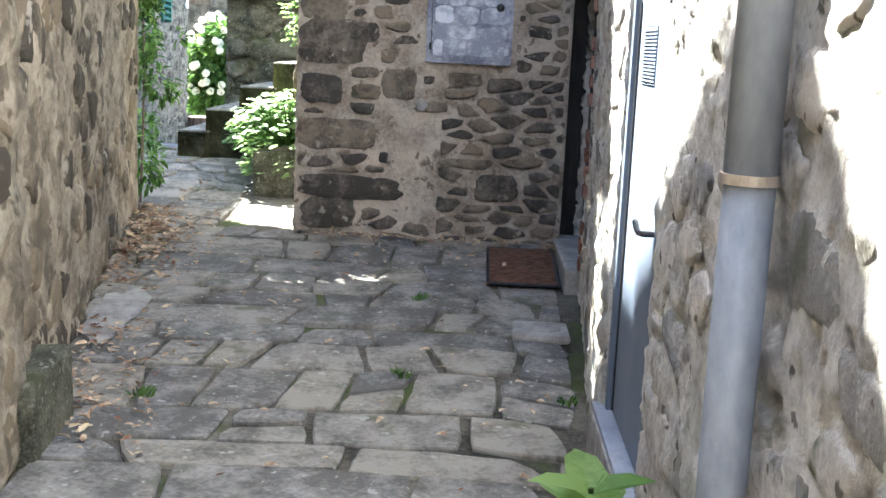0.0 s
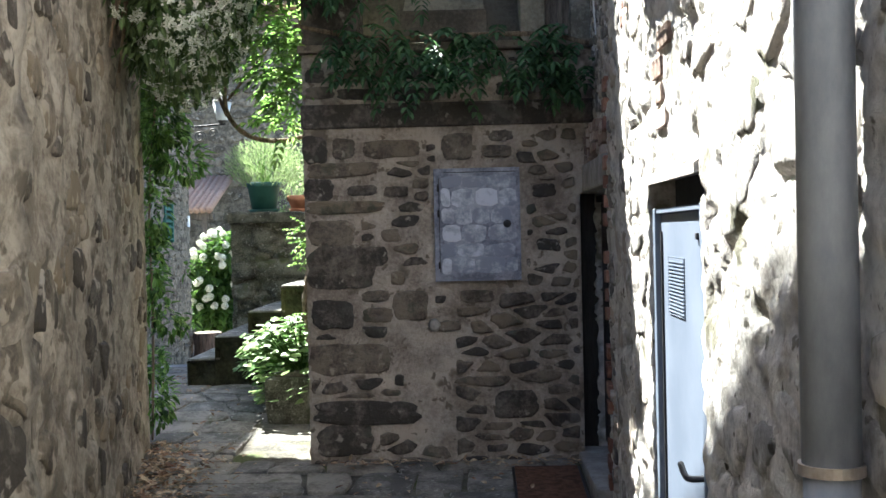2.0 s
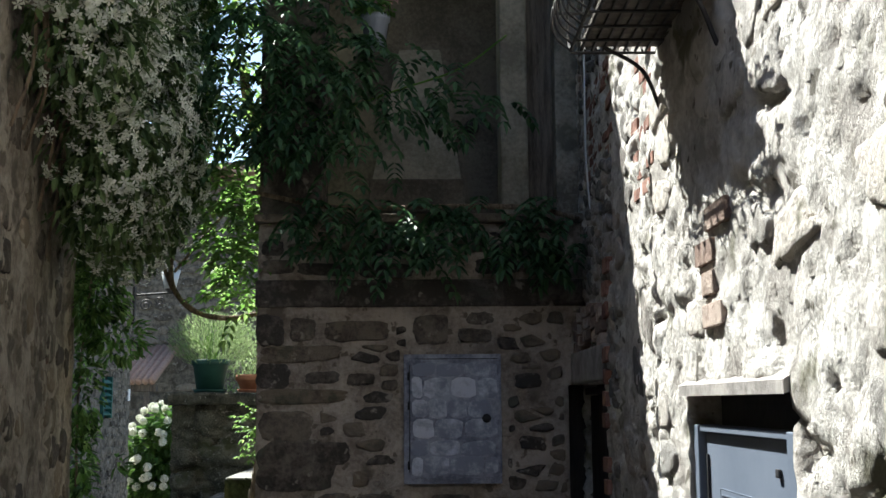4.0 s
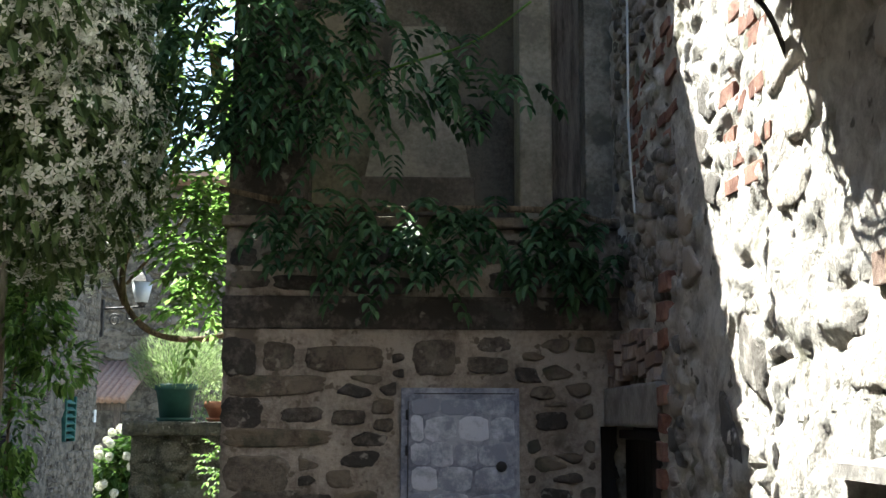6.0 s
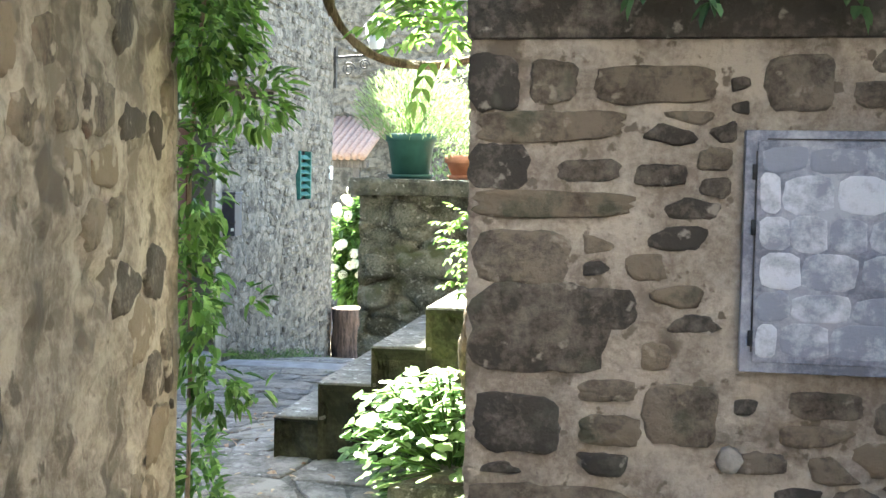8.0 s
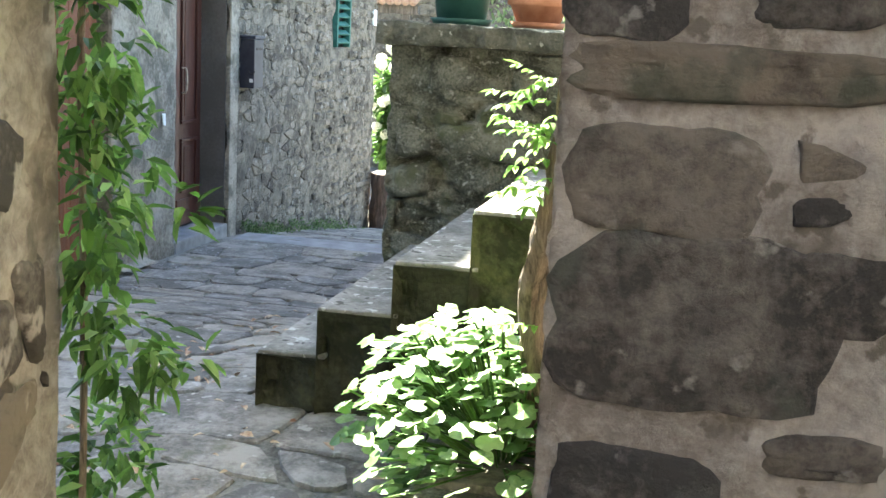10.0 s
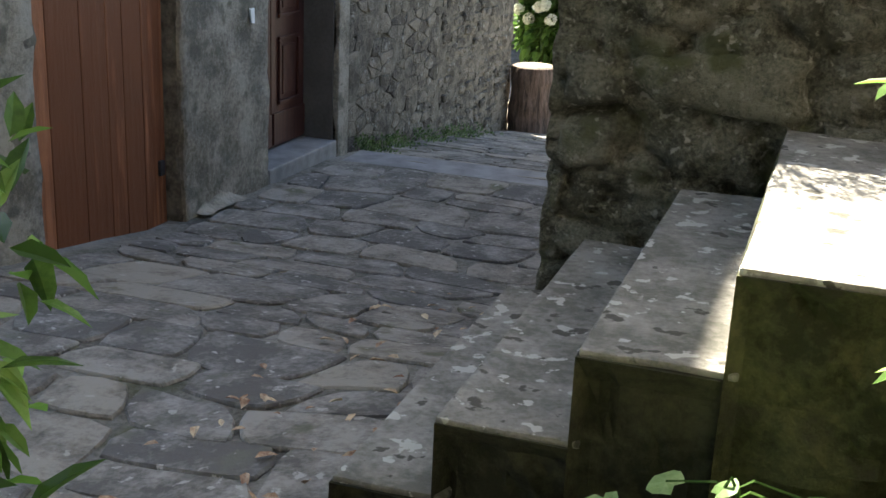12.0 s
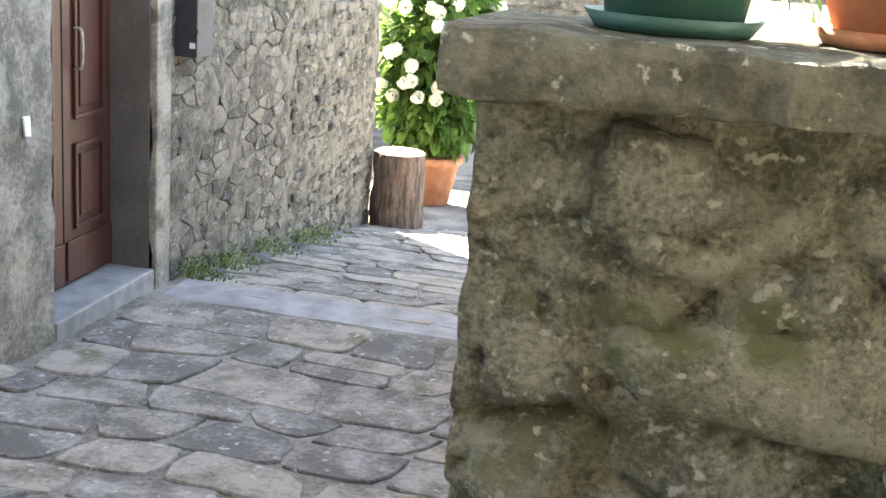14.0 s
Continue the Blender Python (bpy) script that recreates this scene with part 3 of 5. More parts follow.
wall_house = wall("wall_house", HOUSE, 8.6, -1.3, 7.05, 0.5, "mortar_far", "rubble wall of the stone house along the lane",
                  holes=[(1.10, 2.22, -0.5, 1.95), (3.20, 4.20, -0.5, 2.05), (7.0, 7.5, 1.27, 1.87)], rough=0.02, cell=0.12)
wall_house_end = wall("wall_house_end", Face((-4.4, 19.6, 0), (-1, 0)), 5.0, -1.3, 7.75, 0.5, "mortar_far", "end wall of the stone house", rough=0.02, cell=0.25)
# Unseen stepped roofline, added so steps fall in shade and the planter in sun.
wall("wall_house_upper", Face((-4.40, 14.0, 0.0), (0, 1)), 5.6, 7.052, 7.75, 0.5, "mortar_far", "unseen upper courses of the stone house, added to shade the steps", rough=0.02, cell=0.15)
tagged(part("shadow_edge_gable", one_box(-9.4, -4.905, 14.0, 14.3, 7.052, 7.748), "mortar_far"), "unseen filler wall added between the two roof heights", "wall", kind="structure")
tagged(part("roof_house", one_box(-9.5, -4.3, 13.95, 19.8, 7.752, 7.87), "tile"), "unseen clay tiled roof of the stone house, height set to shade the steps", "roof", kind="structure")
tagged(part("roof_house_low", one_box(-9.5, -4.3, 10.6, 13.94, 7.052, 7.17), "tile"), "unseen lower clay tiled roof, height set to let sun onto the planter", "roof", kind="structure")
wall_terrace = wall("wall_terrace", TERRACE, 4.2, -0.2, 1.455, 0.45, "mossy_mortar", "mossy retaining wall of rough stone beside the steps", rough=0.010, freq=6, cell=0.05, fine=(0.0, 2.2, -0.2, 1.455, 0.012), relief=stonework((0.34, 0.16), 0.030, 0.026, 0.009, 11.0, -0.25))
bm = bmesh.new()
box(bm, -1.98, 4.0, 11.86, 17.0, -1.4, 1.45)
tagged(part("terrace_ground", bm, "joint"), "raised earth terrace behind the retaining wall", "terrace", kind="structure")
bm = bmesh.new()
box(bm, -2.03, 2.2, 11.30, 11.90, 1.455, 1.555, bevel=0.02)
bmesh.ops.subdivide_edges(bm, edges=[e for e in bm.edges if e.calc_length() > 1], cuts=170)
for v in bm.verts:
    if v.co.y < 11.4:
        v.co.y += 0.010 * noise.noise(Vector((v.co.x * 22, 0, v.co.z * 9)))
    v.co += Vector((0, 1, 0.6)) * (0.025 * noise.noise(v.co * 5) + 0.014 * noise.noise(v.co * 17))
tagged(part("wall_coping", bm, "coping_stone"), "weathered stone slab coping with lichen on the retaining wall", "coping", kind="structure")

# loggia above the front wall
bm = bmesh.new()
box(bm, -0.782, 1.06, 7.888, 8.41, 1.985, 2.135, bevel=0.015)
tagged(part("ledge", bm, "stone"), "dark stone string course across the wall", "ledge", kind="structure")
bm = bmesh.new()
box(bm, -0.79, 1.04, 7.86, 9.6, 2.452, 2.50, bevel=0.01)
tagged(part("loggia_floor", bm, "stone"), "stone sill slab of the loggia", "floor", kind="structure")
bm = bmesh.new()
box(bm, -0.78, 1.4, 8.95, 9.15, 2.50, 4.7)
tagged(part("wall_loggia", bm, "loggia"), "plastered back wall of the loggia, colour darkened for shade", "wall", kind="structure")
bm = bmesh.new()
box(bm, -0.77, -0.42, 7.92, 8.36, 2.50, 4.45, bevel=0.02)
tagged(part("pillar_left", bm, "stone"), "dark stone corner pillar of the loggia", "pillar", kind="structure")
for x0, x1, mat in ((0.60, 0.76, "hood"), (0.92, 1.07, "render_grey")):
    bm = bmesh.new()
    box(bm, x0, x1, 8.1, 8.4, 2.50, 4.45, bevel=0.015)
    tagged(part("pillar", bm, mat), "plastered upright of the loggia opening", "pillar", kind="structure")
bm = bmesh.new()
box(bm, 0.76, 0.92, 8.26, 8.32, 2.50, 4.45)
tagged(part("loggia_door", bm, "old_wood"), "dark narrow door in the loggia", "door", kind="structure")
# Ceiling slab runs on out of view to shade the far right wall.
bm = bmesh.new()
box(bm, -0.85, 1.3, 7.52, 10.1, 4.72, 4.87)
tagged(part("ceiling_loggia", bm, "old_wood"), "dark timber ceiling and eave of the loggia, lengthened unseen to block sun", "ceiling", kind="structure")
for k in range(5):
    x = -0.7 + 0.42 * k
    tagged(part("ceiling_beam", one_box(x, x + 0.09, 7.6, 9.0, 4.58, 4.718, bevel=0.01), "old_wood"), "dark timber beam under the loggia ceiling", "beam", kind="structure")
tagged(part("lintel_beam", one_box(-0.80, 1.1, 7.95, 8.15, 4.40, 4.575, bevel=0.015), "old_wood"), "old wooden beam over the loggia opening", "beam", kind="structure")
bm = bmesh.new()
box(bm, 1.41, 1.8, 5.0, 11.0, -0.5, 5.2)
tagged(part("wall_behind", bm, "plaster"), "wall of the house beyond the dark door", "wall", kind="structure")
tagged(part("wall_back", one_box(-1.7, 1.4, -2.0, -1.6, -0.6, 4.0), "plaster"), "plain wall closing the alley", "wall", kind="structure")

# Added out of view: closes the loggia side against the sun.
tagged(part("sun_block_side", one_box(-0.79, -0.45, 9.16, 10.03, 2.505, 4.715), "mortar"), "unseen wall block added behind the loggia to stop sun passing through", "wall", kind="structure")
# Unseen block, added to keep the sun off the lower right wall.
tagged(part("sun_block_left", one_box(-4.6, -1.98, 8.505, 9.15, 4.7, 7.3), "mortar_left"), "unseen block added above the old house to shade the right wall", "wall", kind="structure")

# smoke hood inside the loggia
hood = empty("smoke_hood", (0.1, 8.7, 2.5), "tapered plaster smoke hood with a mantel in the loggia, colours darkened for shade", "hood")
bm = bmesh.new()
lo = [bm.verts.new(p) for p in ((-0.16, 8.42, 2.80), (0.38, 8.42, 2.80), (0.38, 8.95, 2.80), (-0.16, 8.95, 2.80))]
hi = [bm.verts.new(p) for p in ((0.0, 8.7, 3.7), (0.26, 8.7, 3.7), (0.26, 8.95, 3.7), (0.0, 8.95, 3.7))]
bm.faces.new(lo[::-1]), bm.faces.new(hi)
for k in range(4):
    bm.faces.new((lo[k], lo[(k + 1) % 4], hi[(k + 1) % 4], hi[k]))
wpart("hood_body", bm, "hood", hood)
wpart("mantel", one_box(-0.18, 0.40, 8.39, 8.949, 2.60, 2.799, bevel=0.01), "loggia", hood, "mantel beam, colour darkened for shade")
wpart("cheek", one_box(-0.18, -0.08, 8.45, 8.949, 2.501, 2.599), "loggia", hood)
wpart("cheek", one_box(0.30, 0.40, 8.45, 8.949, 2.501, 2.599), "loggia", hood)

d = empty("wall_vent", (0.34, 8.93, 3.15), "round black vent hole in the loggia wall", "vent")
smooth(wpart("ring", tube(bmesh.new(), [(0.47, 8.949, 3.25), (0.47, 8.93, 3.25)], 0.05, 18), "iron", d))

# ---------------------------------------------------------------- steps
def stair_step(x0, x1, z0, z1, cut):
    thing = empty("stone_step", ((x0 + x1) / 2, 10.7, z0), "worn grey stone step with lichen spots and a mossy side", "step", group="flight of stone steps", kind="structure")
    bm = bmesh.new()
    box(bm, x0 + 0.009, x1, 10.058, 11.40, z1 - 0.016, z1, bevel=0.006)
    bmesh.ops.subdivide_edges(bm, edges=[e for e in bm.edges if e.calc_length() > 0.15], cuts=5, use_grid_fill=True)
    for v in bm.verts:
        v.co += Vector((0.8, 0.4, 0.3)) * 0.010 * noise.noise(v.co * 7)
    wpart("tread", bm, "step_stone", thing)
    bm = bmesh.new()
    box(bm, x0 + 0.004, cut + 0.0035, 10.052, 11.39, z0, z1 - 0.0155)
    bmesh.ops.subdivide_edges(bm, edges=list(bm.edges), cuts=26 if x0 > -1.4 else 12, use_grid_fill=True)
    rough_stones = stonework((0.26, 0.17), 0.02, 0.05, 0.005, 21.0, -0.2)
    for v in bm.verts:
        if v.co.y < 10.06 and z0 + 0.02 < v.co.z < z1 - 0.03 and x0 + 0.01 < v.co.x:
            v.co.y += max(0.0, 0.022 - rough_stones(v.co.x, v.co.z))
    wpart("riser", bm, "step_moss" if x0 > -1.4 else "step_face", thing, "mossy stone block under the tread, coloured dark as its shaded side")


stair_step(-2.08, -1.82, -0.05, 0.345, -1.85)
stair_step(-1.85, -1.55, -0.05, 0.530, -1.575)
stair_step(-1.575, -1.27, -0.05, 0.725, -1.30)
stair_step(-1.30, -0.50, -0.05, 0.930, -0.52)
stair_step(-0.52, 0.60, -0.05, 1.120, 0.60)


# ---------------------------------------------------------------- doors and fixtures of the alley
def metal_door():
    d = empty("metal_door", (0.93, 4.41, -0.3), "closed light blue-grey sheet metal door with a vent grille", "door")
    wpart("leaf", one_box(0.935, 0.965, 4.02, 4.80, -0.19, 1.37, bevel=0.004), "metal_door", d)
    wpart("frame_post", one_box(0.915, 0.985, 3.955, 4.015, -0.20, 1.39, bevel=0.004), "metal_door", d)
    wpart("frame_post", one_box(0.915, 0.985, 4.815, 4.865, -0.20, 1.39, bevel=0.004), "metal_door", d)
    wpart("frame_head", one_box(0.921, 0.985, 4.016, 4.814, 1.372, 1.389, bevel=0.002), "metal_door", d)
    wpart("edge_strip", one_box(0.928, 0.934, 4.765, 4.778, -0.18, 1.31), "dark_metal", d)
    vent = wpart("vent_frame", one_box(0.9325, 0.9345, 4.36, 4.65, 1.035, 1.225, bevel=0.003), "metal_door", d, "square vent grille")
    for k in range(15):
        z = 1.043 + k * 0.0118
        wpart("louvre", one_box(0.930, 0.9323, 4.37, 4.64, z, z + 0.003), "metal_door", vent)
    bm = tube(bmesh.new(), curve([(0.93, 4.06, 0.60), (0.885, 4.06, 0.60), (0.88, 4.12, 0.60), (0.883, 4.20, 0.615)], 5), 0.010, 8)
    h = wpart("handle", bm, "dark_metal", d, "black lever handle")
    wpart("plate", one_box(0.928, 0.9345, 4.04, 4.08, 0.50, 0.66, bevel=0.003), "zinc", h)
    wpart("latch", one_box(0.926, 0.9345, 4.115, 4.14, 1.285, 1.305, bevel=0.003), "dark_metal", d)
    return d


metal_door()
bm = one_box(0.865, 1.0, 3.88, 4.95, -0.42, -0.22, bevel=0.015)
tagged(part("door_sill", bm, "cement"), "grey stone sill under the metal door", "sill", kind="structure")
bm = one_box(0.872, 0.99, 3.90, 4.92, -0.219, -0.195, bevel=0.004)
tagged(part("sill_plate", bm, "zinc"), "grey metal sill plate under the metal door", "sill", kind="structure")
# Dark sheet gives the gap around the door leaf its shade by colour.
tagged(part("gap_shade_sheet", one_box(1.0, 1.02, 3.9, 4.9, -0.3, 1.5), "dark_metal"), "dark sheet standing in for the shaded gap behind the metal door", "recess", kind="structure")
bm = bmesh.new()
vs = [bm.verts.new(p) for p in ((0.885, 3.92, 1.47), (0.885, 4.90, 1.47), (1.02, 4.90, 1.52), (1.02, 3.92, 1.52), (0.885, 3.92, 1.50), (0.885, 4.90, 1.50), (1.02, 4.90, 1.58), (1.02, 3.92, 1.58))]
for f in ((0, 1, 2, 3), (7, 6, 5, 4), (0, 4, 5, 1), (1, 5, 6, 2), (2, 6, 7, 3), (3, 7, 4, 0)):
    bm.faces.new([vs[i] for i in f])
tagged(part("door_lintel", bm, "cement"), "pale stone lintel slab over the metal door", "lintel", kind="structure")


def downpipe():
    d = empty("downpipe", (0.825, 2.60, -0.42), "grey zinc rainwater downpipe fixed to the wall", "pipe")
    smooth(wpart("upper_pipe", tube(bmesh.new(), [(0.845, 2.60, 0.93), (0.845, 2.60, 2.2), (0.845, 2.60, 5.0)], 0.047, 24), "zinc", d))
    smooth(wpart("lower_pipe", tube(bmesh.new(), [(0.845, 2.60, -0.43), (0.845, 2.60, 0.3), (0.845, 2.60, 0.94)], 0.045, 24), "zinc", d))
    for z in (0.93, 2.45):
        c = wpart("clamp", tube(bmesh.new(), [(0.845, 2.60, z - 0.009), (0.845, 2.60, z + 0.009)], 0.053, 24), "clamp", d, "brass-coloured pipe clamp")
        wpart("bracket", one_box(0.865, 0.93, 2.585, 2.615, z - 0.010, z + 0.010, bevel=0.003), "clamp", c)
    return d


downpipe()


def dark_door():
    d = empty("wooden_door", (1.02, 7.4, -0.1), "closed dark brown door with a worn frame in the corner of the alley", "door")
    y = 6.93
    while y < 8.1:
        w = 0.152
        wpart("plank", one_box(1.09, 1.12, y, min(y + w - 0.004, 8.11), -0.02, 1.49, bevel=0.004), "dark_door", d)
        y += w
    wpart("frame_post", one_box(1.03, 1.12, 6.885, 6.925, -0.05, 1.535, bevel=0.005), "dark_door", d)
    wpart("frame_head", one_box(1.06, 1.12, 6.926, 8.11, 1.495, 1.535, bevel=0.005), "dark_door", d)
    wpart("lock_plate", one_box(1.078, 1.089, 7.72, 7.76, 0.62, 0.76, bevel=0.003), "dark_metal", d)
    return d


dark_door()
bm = one_box(0.90, 1.30, 6.86, 8.12, -0.30, -0.055, bevel=0.02)
tagged(part("door_step", bm, "cement"), "worn grey stone threshold of the dark door", "sill", kind="structure")
bm = one_box(0.955, 1.40, 6.80, 7.905, 1.555, 1.72, bevel=0.012)
tagged(part("stone_lintel", bm, "cement"), "smooth grey stone lintel over the dark door", "lintel", kind="structure")

# Dark blocks added to stop daylight leaking through the wall opening.
tagged(part("leak_block_end", one_box(0.945, 1.40, 8.155, 8.40, -0.5, 1.56), "dark_door"), "dark block added at the end of the door recess to stop a light leak", "recess", kind="structure")
tagged(part("leak_block_back", one_box(1.13, 1.40, 6.85, 8.15, -0.5, 1.56), "dark_door"), "dark block added behind the corner door to stop a light leak", "recess", kind="structure")

# brick relieving arch over the stone lintel
arch = empty("brick_arch", (1.0, 7.4, 1.75), "two courses of thin old brick arched over the lintel", "arch", kind="structure")
brick_bm = bmesh.new()
box(brick_bm, -0.5, 0.5, -0.5, 0.5, -0.5, 0.5, bevel=0.06)
brick_mesh = bpy.data.meshes.new("brick")
brick_bm.to_mesh(brick_mesh)
brick_bm.free()
brick_mesh.materials.append(M["brick"])
pale_brick = brick_mesh.copy()
pale_brick.materials.clear()
pale_brick.materials.append(M["brick_pale"])
for course in range(3):
    for k in range(6):
        y = 6.92 + 0.165 * k
        s = (y - 7.33) / 0.5
        m = pose(1.01, y, 1.790 + course * 0.062 - 0.075 * s * s, 8 * s, 0, rng.uniform(-4, 4)) @ Matrix.Diagonal((0.10, 0.152, 0.050, 1))
        under(piece("brick", pale_brick, m, None), arch)

# single bricks and brick patches in the wall
patch = empty("brick_quoin", (0.95, 6.7, 0.5), "red bricks set up the door jamb in the stone wall", "bricks", kind="structure")
for k in range(22):
    z = 0.0 + 0.098 * k
    f = RIGHT_FAR.placed(1.36 + rng.uniform(-0.02, 0.03) + 0.02 * max(0, k - 14), z, -0.014, rng.uniform(-0.08, 0.08))
    if k % 5 != 3:
        under(piece("brick", brick_mesh, f @ Matrix.Diagonal((rng.uniform(0.10, 0.19), 0.07, 0.066, 1)), None), patch)
patch2 = empty("brick_patch", (0.95, 6.0, 2.6), "patch of slanting red brick in the rough stone wall", "bricks", kind="structure")
for a0, b0, rows, columns in ((0.72, 2.62, 7, 5), (2.50, 2.20, 8, 2)):
    for row in range(rows):
        for column in range(columns):
            if rng.random() < 0.78:
                f = RIGHT_FAR.placed(a0 + 0.21 * column + 0.1 * (row % 2) + rng.uniform(-0.03, 0.03), b0 + 0.066 * row - 0.01 * column + rng.uniform(-0.006, 0.006), -0.032, rng.uniform(-0.06, 0.06) + 0.05)
                under(piece("brick", brick_mesh, f @ Matrix.Diagonal((rng.uniform(0.12, 0.20), 0.06, rng.uniform(0.04, 0.052), 1)), None), patch2)
for k in range(4):
    f = RIGHT.placed(0.80 + rng.uniform(-0.15, 0.15), 1.68 + 0.085 * k, -0.014, rng.uniform(-0.06, 0.06))
    under(piece("brick", pale_brick, f @ Matrix.Diagonal((rng.uniform(0.12, 0.22), 0.04, 0.062, 1)), None), patch2)


def meter_cabinet():
    """Painted sheet cabinet set in the front wall."""
    c = empty("meter_cabinet", (0.30, 7.89, 1.02), "blue-grey metal meter cabinet painted with a stone pattern", "cabinet")
    x0, x1, z0, z1 = 0.036, 0.568, 1.022, 1.720
    wpart("frame", one_box(x0, x1, 7.868, 7.93, z0, z1, bevel=0.004), "cabinet", c)
    door = wpart("door", one_box(x0 + 0.035, x1 - 0.012, 7.861, 7.8675, z0 + 0.03, z1 - 0.03, bevel=0.003), "cabinet", c)
    r = random.Random(8)
    meshes = [stone_mesh("painted_stone", r, "cab_light", sides=14, square=4.5, ragged=0.07, dome=0.15) for _ in range(8)]
    f = Face((x0 + 0.045, 7.861, 0), (1, 0))
    for ca, cb, w, h in lay_stones(f, 0.0, x1 - x0 - 0.065, z0 + 0.045, z1 - 0.045, r, (0.085, 0.12), (0.09, 0.20), 0.003, 1.0, skew=0.004, short=0.93):
        ob = piece("painted_stone", r.choice(meshes), f.placed(ca, cb, 0, r.uniform(-0.08, 0.08)) @ Matrix.Diagonal((w, 0.004, h, 1)), None)
        under(ob, c)
    for z in (z0 + 0.10, z0 + 0.42, z1 - 0.12):
        smooth(wpart("hinge", tube(bmesh.new(), [(x0 + 0.028, 7.858, z - 0.022), (x0 + 0.028, 7.858, z + 0.022)], 0.007, 8), "dark_metal", c))
    smooth(wpart("lock", tube(bmesh.new(), [(0.485, 7.862, 1.372), (0.485, 7.850, 1.372)], 0.024, 16), "dark_metal", c, "round black lock"))
    wpart("seam", one_box(x0 + 0.03, x0 + 0.034, 7.858, 7.8675, z0 + 0.06, z1 - 0.06), "dark_metal", c)
    wpart("seam", one_box(x0 + 0.06, x1 - 0.02, 7.858, 7.8675, z1 - 0.028, z1 - 0.024), "dark_metal", c)
    return c


meter_cabinet()


def doormat():
    d = empty("doormat", (0.66, 7.25, -0.14), "brown coir doormat with fallen leaves on the flagstones", "mat")
    bm = bmesh.new()
    x0, x1, y0, y1 = 0.49, 0.86, 6.86, 7.60
    n = 14
    g = [[bm.verts.new((x0 + (x1 - x0) * i / n, y0 + (y1 - y0) * j / n, floor_z(y0 + (y1 - y0) * j / n) + 0.022 + 0.004 * noise.noise(Vector((i, j, 3)) * 0.7))) for i in range(n + 1)] for j in range(n + 1)]
    for j in range(n):
        for i in range(n):
            bm.faces.new((g[j][i], g[j][i + 1], g[j + 1][i + 1], g[j + 1][i]))
    ext = bmesh.ops.extrude_face_region(bm, geom=list(bm.faces))
    for v in ext["geom"]:
        if isinstance(v, bmesh.types.BMVert):
            v.co.z += 0.014
    wpart("mat_body", bm, "mat_brown", d)
    for a, b in (((x0 - 0.008, y0, ), (x0 - 0.008, y1)), ((x1 + 0.008, y0), (x1 + 0.008, y1)), ((x0, y0 - 0.008), (x1, y0 - 0.008)), ((x0, y1 + 0.008), (x1, y1 + 0.008))):
        wpart("edge", tube(bmesh.new(), [(*a, floor_z(a[1]) + 0.026), (*b, floor_z(b[1]) + 0.026)], 0.009, 6), "dark_metal", d)


doormat()
d = empty("drain_cover", (0.76, 6.18, -0.23), "pale round-cornered stone drain cover set in the paving", "drain cover")
wpart("slab", one_box(0.60, 0.88, 6.03, 6.33, floor_z(6.2) - 0.03, floor_z(6.2) + 0.016, bevel=0.02), "cement", d)
smooth(wpart("lid", lathe(bmesh.new(), 0.75, 6.18, [(0.09, floor_z(6.2) + 0.010), (0.09, floor_z(6.2) + 0.024), (0.075, floor_z(6.2) + 0.028)], 24), "cement", d))


def window_rack():
    """Iron flower rack on the wall, seen from below."""
    d = empty("window_rack", (0.75, 4.75, 2.6), "black wrought iron flower rack with a grid floor on the wall", "rack")
    y0, y1, x0, x1, z = 4.35, 5.15, 0.625, 0.905, 2.585
    wpart("floor_board", one_box(x0 + 0.03, x1, y0 + 0.02, y1 - 0.02, z + 0.006, z + 0.02), "old_wood", d)
    for k in range(9):
        x = x0 + (x1 - x0) * k / 8
        wpart("bar", tube(bmesh.new(), [(x, y0, z), (x, y1, z)], 0.005, 6), "iron", d)
    for k in range(7):
        y = y0 + (y1 - y0) * k / 6
        wpart("cross_bar", tube(bmesh.new(), [(x0, y, z - 0.008), (x1, y, z - 0.008)], 0.005, 6), "iron", d)
    for k in range(13):
        y = y0 + (y1 - y0) * k / 12
        pts = curve([(x0, y, z), (x0 - 0.05, y, z + 0.05), (x0 - 0.055, y, z + 0.14), (x0 + 0.0, y, z + 0.24), (x0 - 0.03, y, z + 0.32)], 4)
        wpart("scroll", tube(bmesh.new(), pts, 0.004, 6), "iron", d)
    for k in range(6):
        x = x0 + (x1 - x0) * k / 6
        pts = curve([(x, y1, z), (x, y1 + 0.05, z + 0.05), (x, y1 + 0.055, z + 0.14), (x, y1, z + 0.24), (x, y1 + 0.03, z + 0.32)], 4)
        wpart("scroll", tube(bmesh.new(), pts, 0.004, 6), "iron", d)
    for zz in (0.14, 0.32):
        wpart("rail", tube(bmesh.new(), [(x0 - 0.045, y0, z + zz), (x0 - 0.045, y1 + 0.045, z + zz), (x1, y1 + 0.045, z + zz)], 0.006, 6), "iron", d)
    wpart("strut", tube(bmesh.new(), curve([(x1, y1 - 0.05, z - 0.22), (x1 - 0.06, y1 - 0.05, z - 0.08), (x0 + 0.1, y1 - 0.05, z - 0.005)], 5), 0.007, 6), "iron", d)
    wpart("strut", tube(bmesh.new(), curve([(x1, y0 + 0.05, z - 0.22), (x1 - 0.06, y0 + 0.05, z - 0.08), (x0 + 0.1, y0 + 0.05, z - 0.005)], 5), 0.007, 6), "iron", d)


window_rack()
d = empty("wall_cable", (0.98, 7.2, 2.4), "thin white cable hanging down the rough wall", "cable")
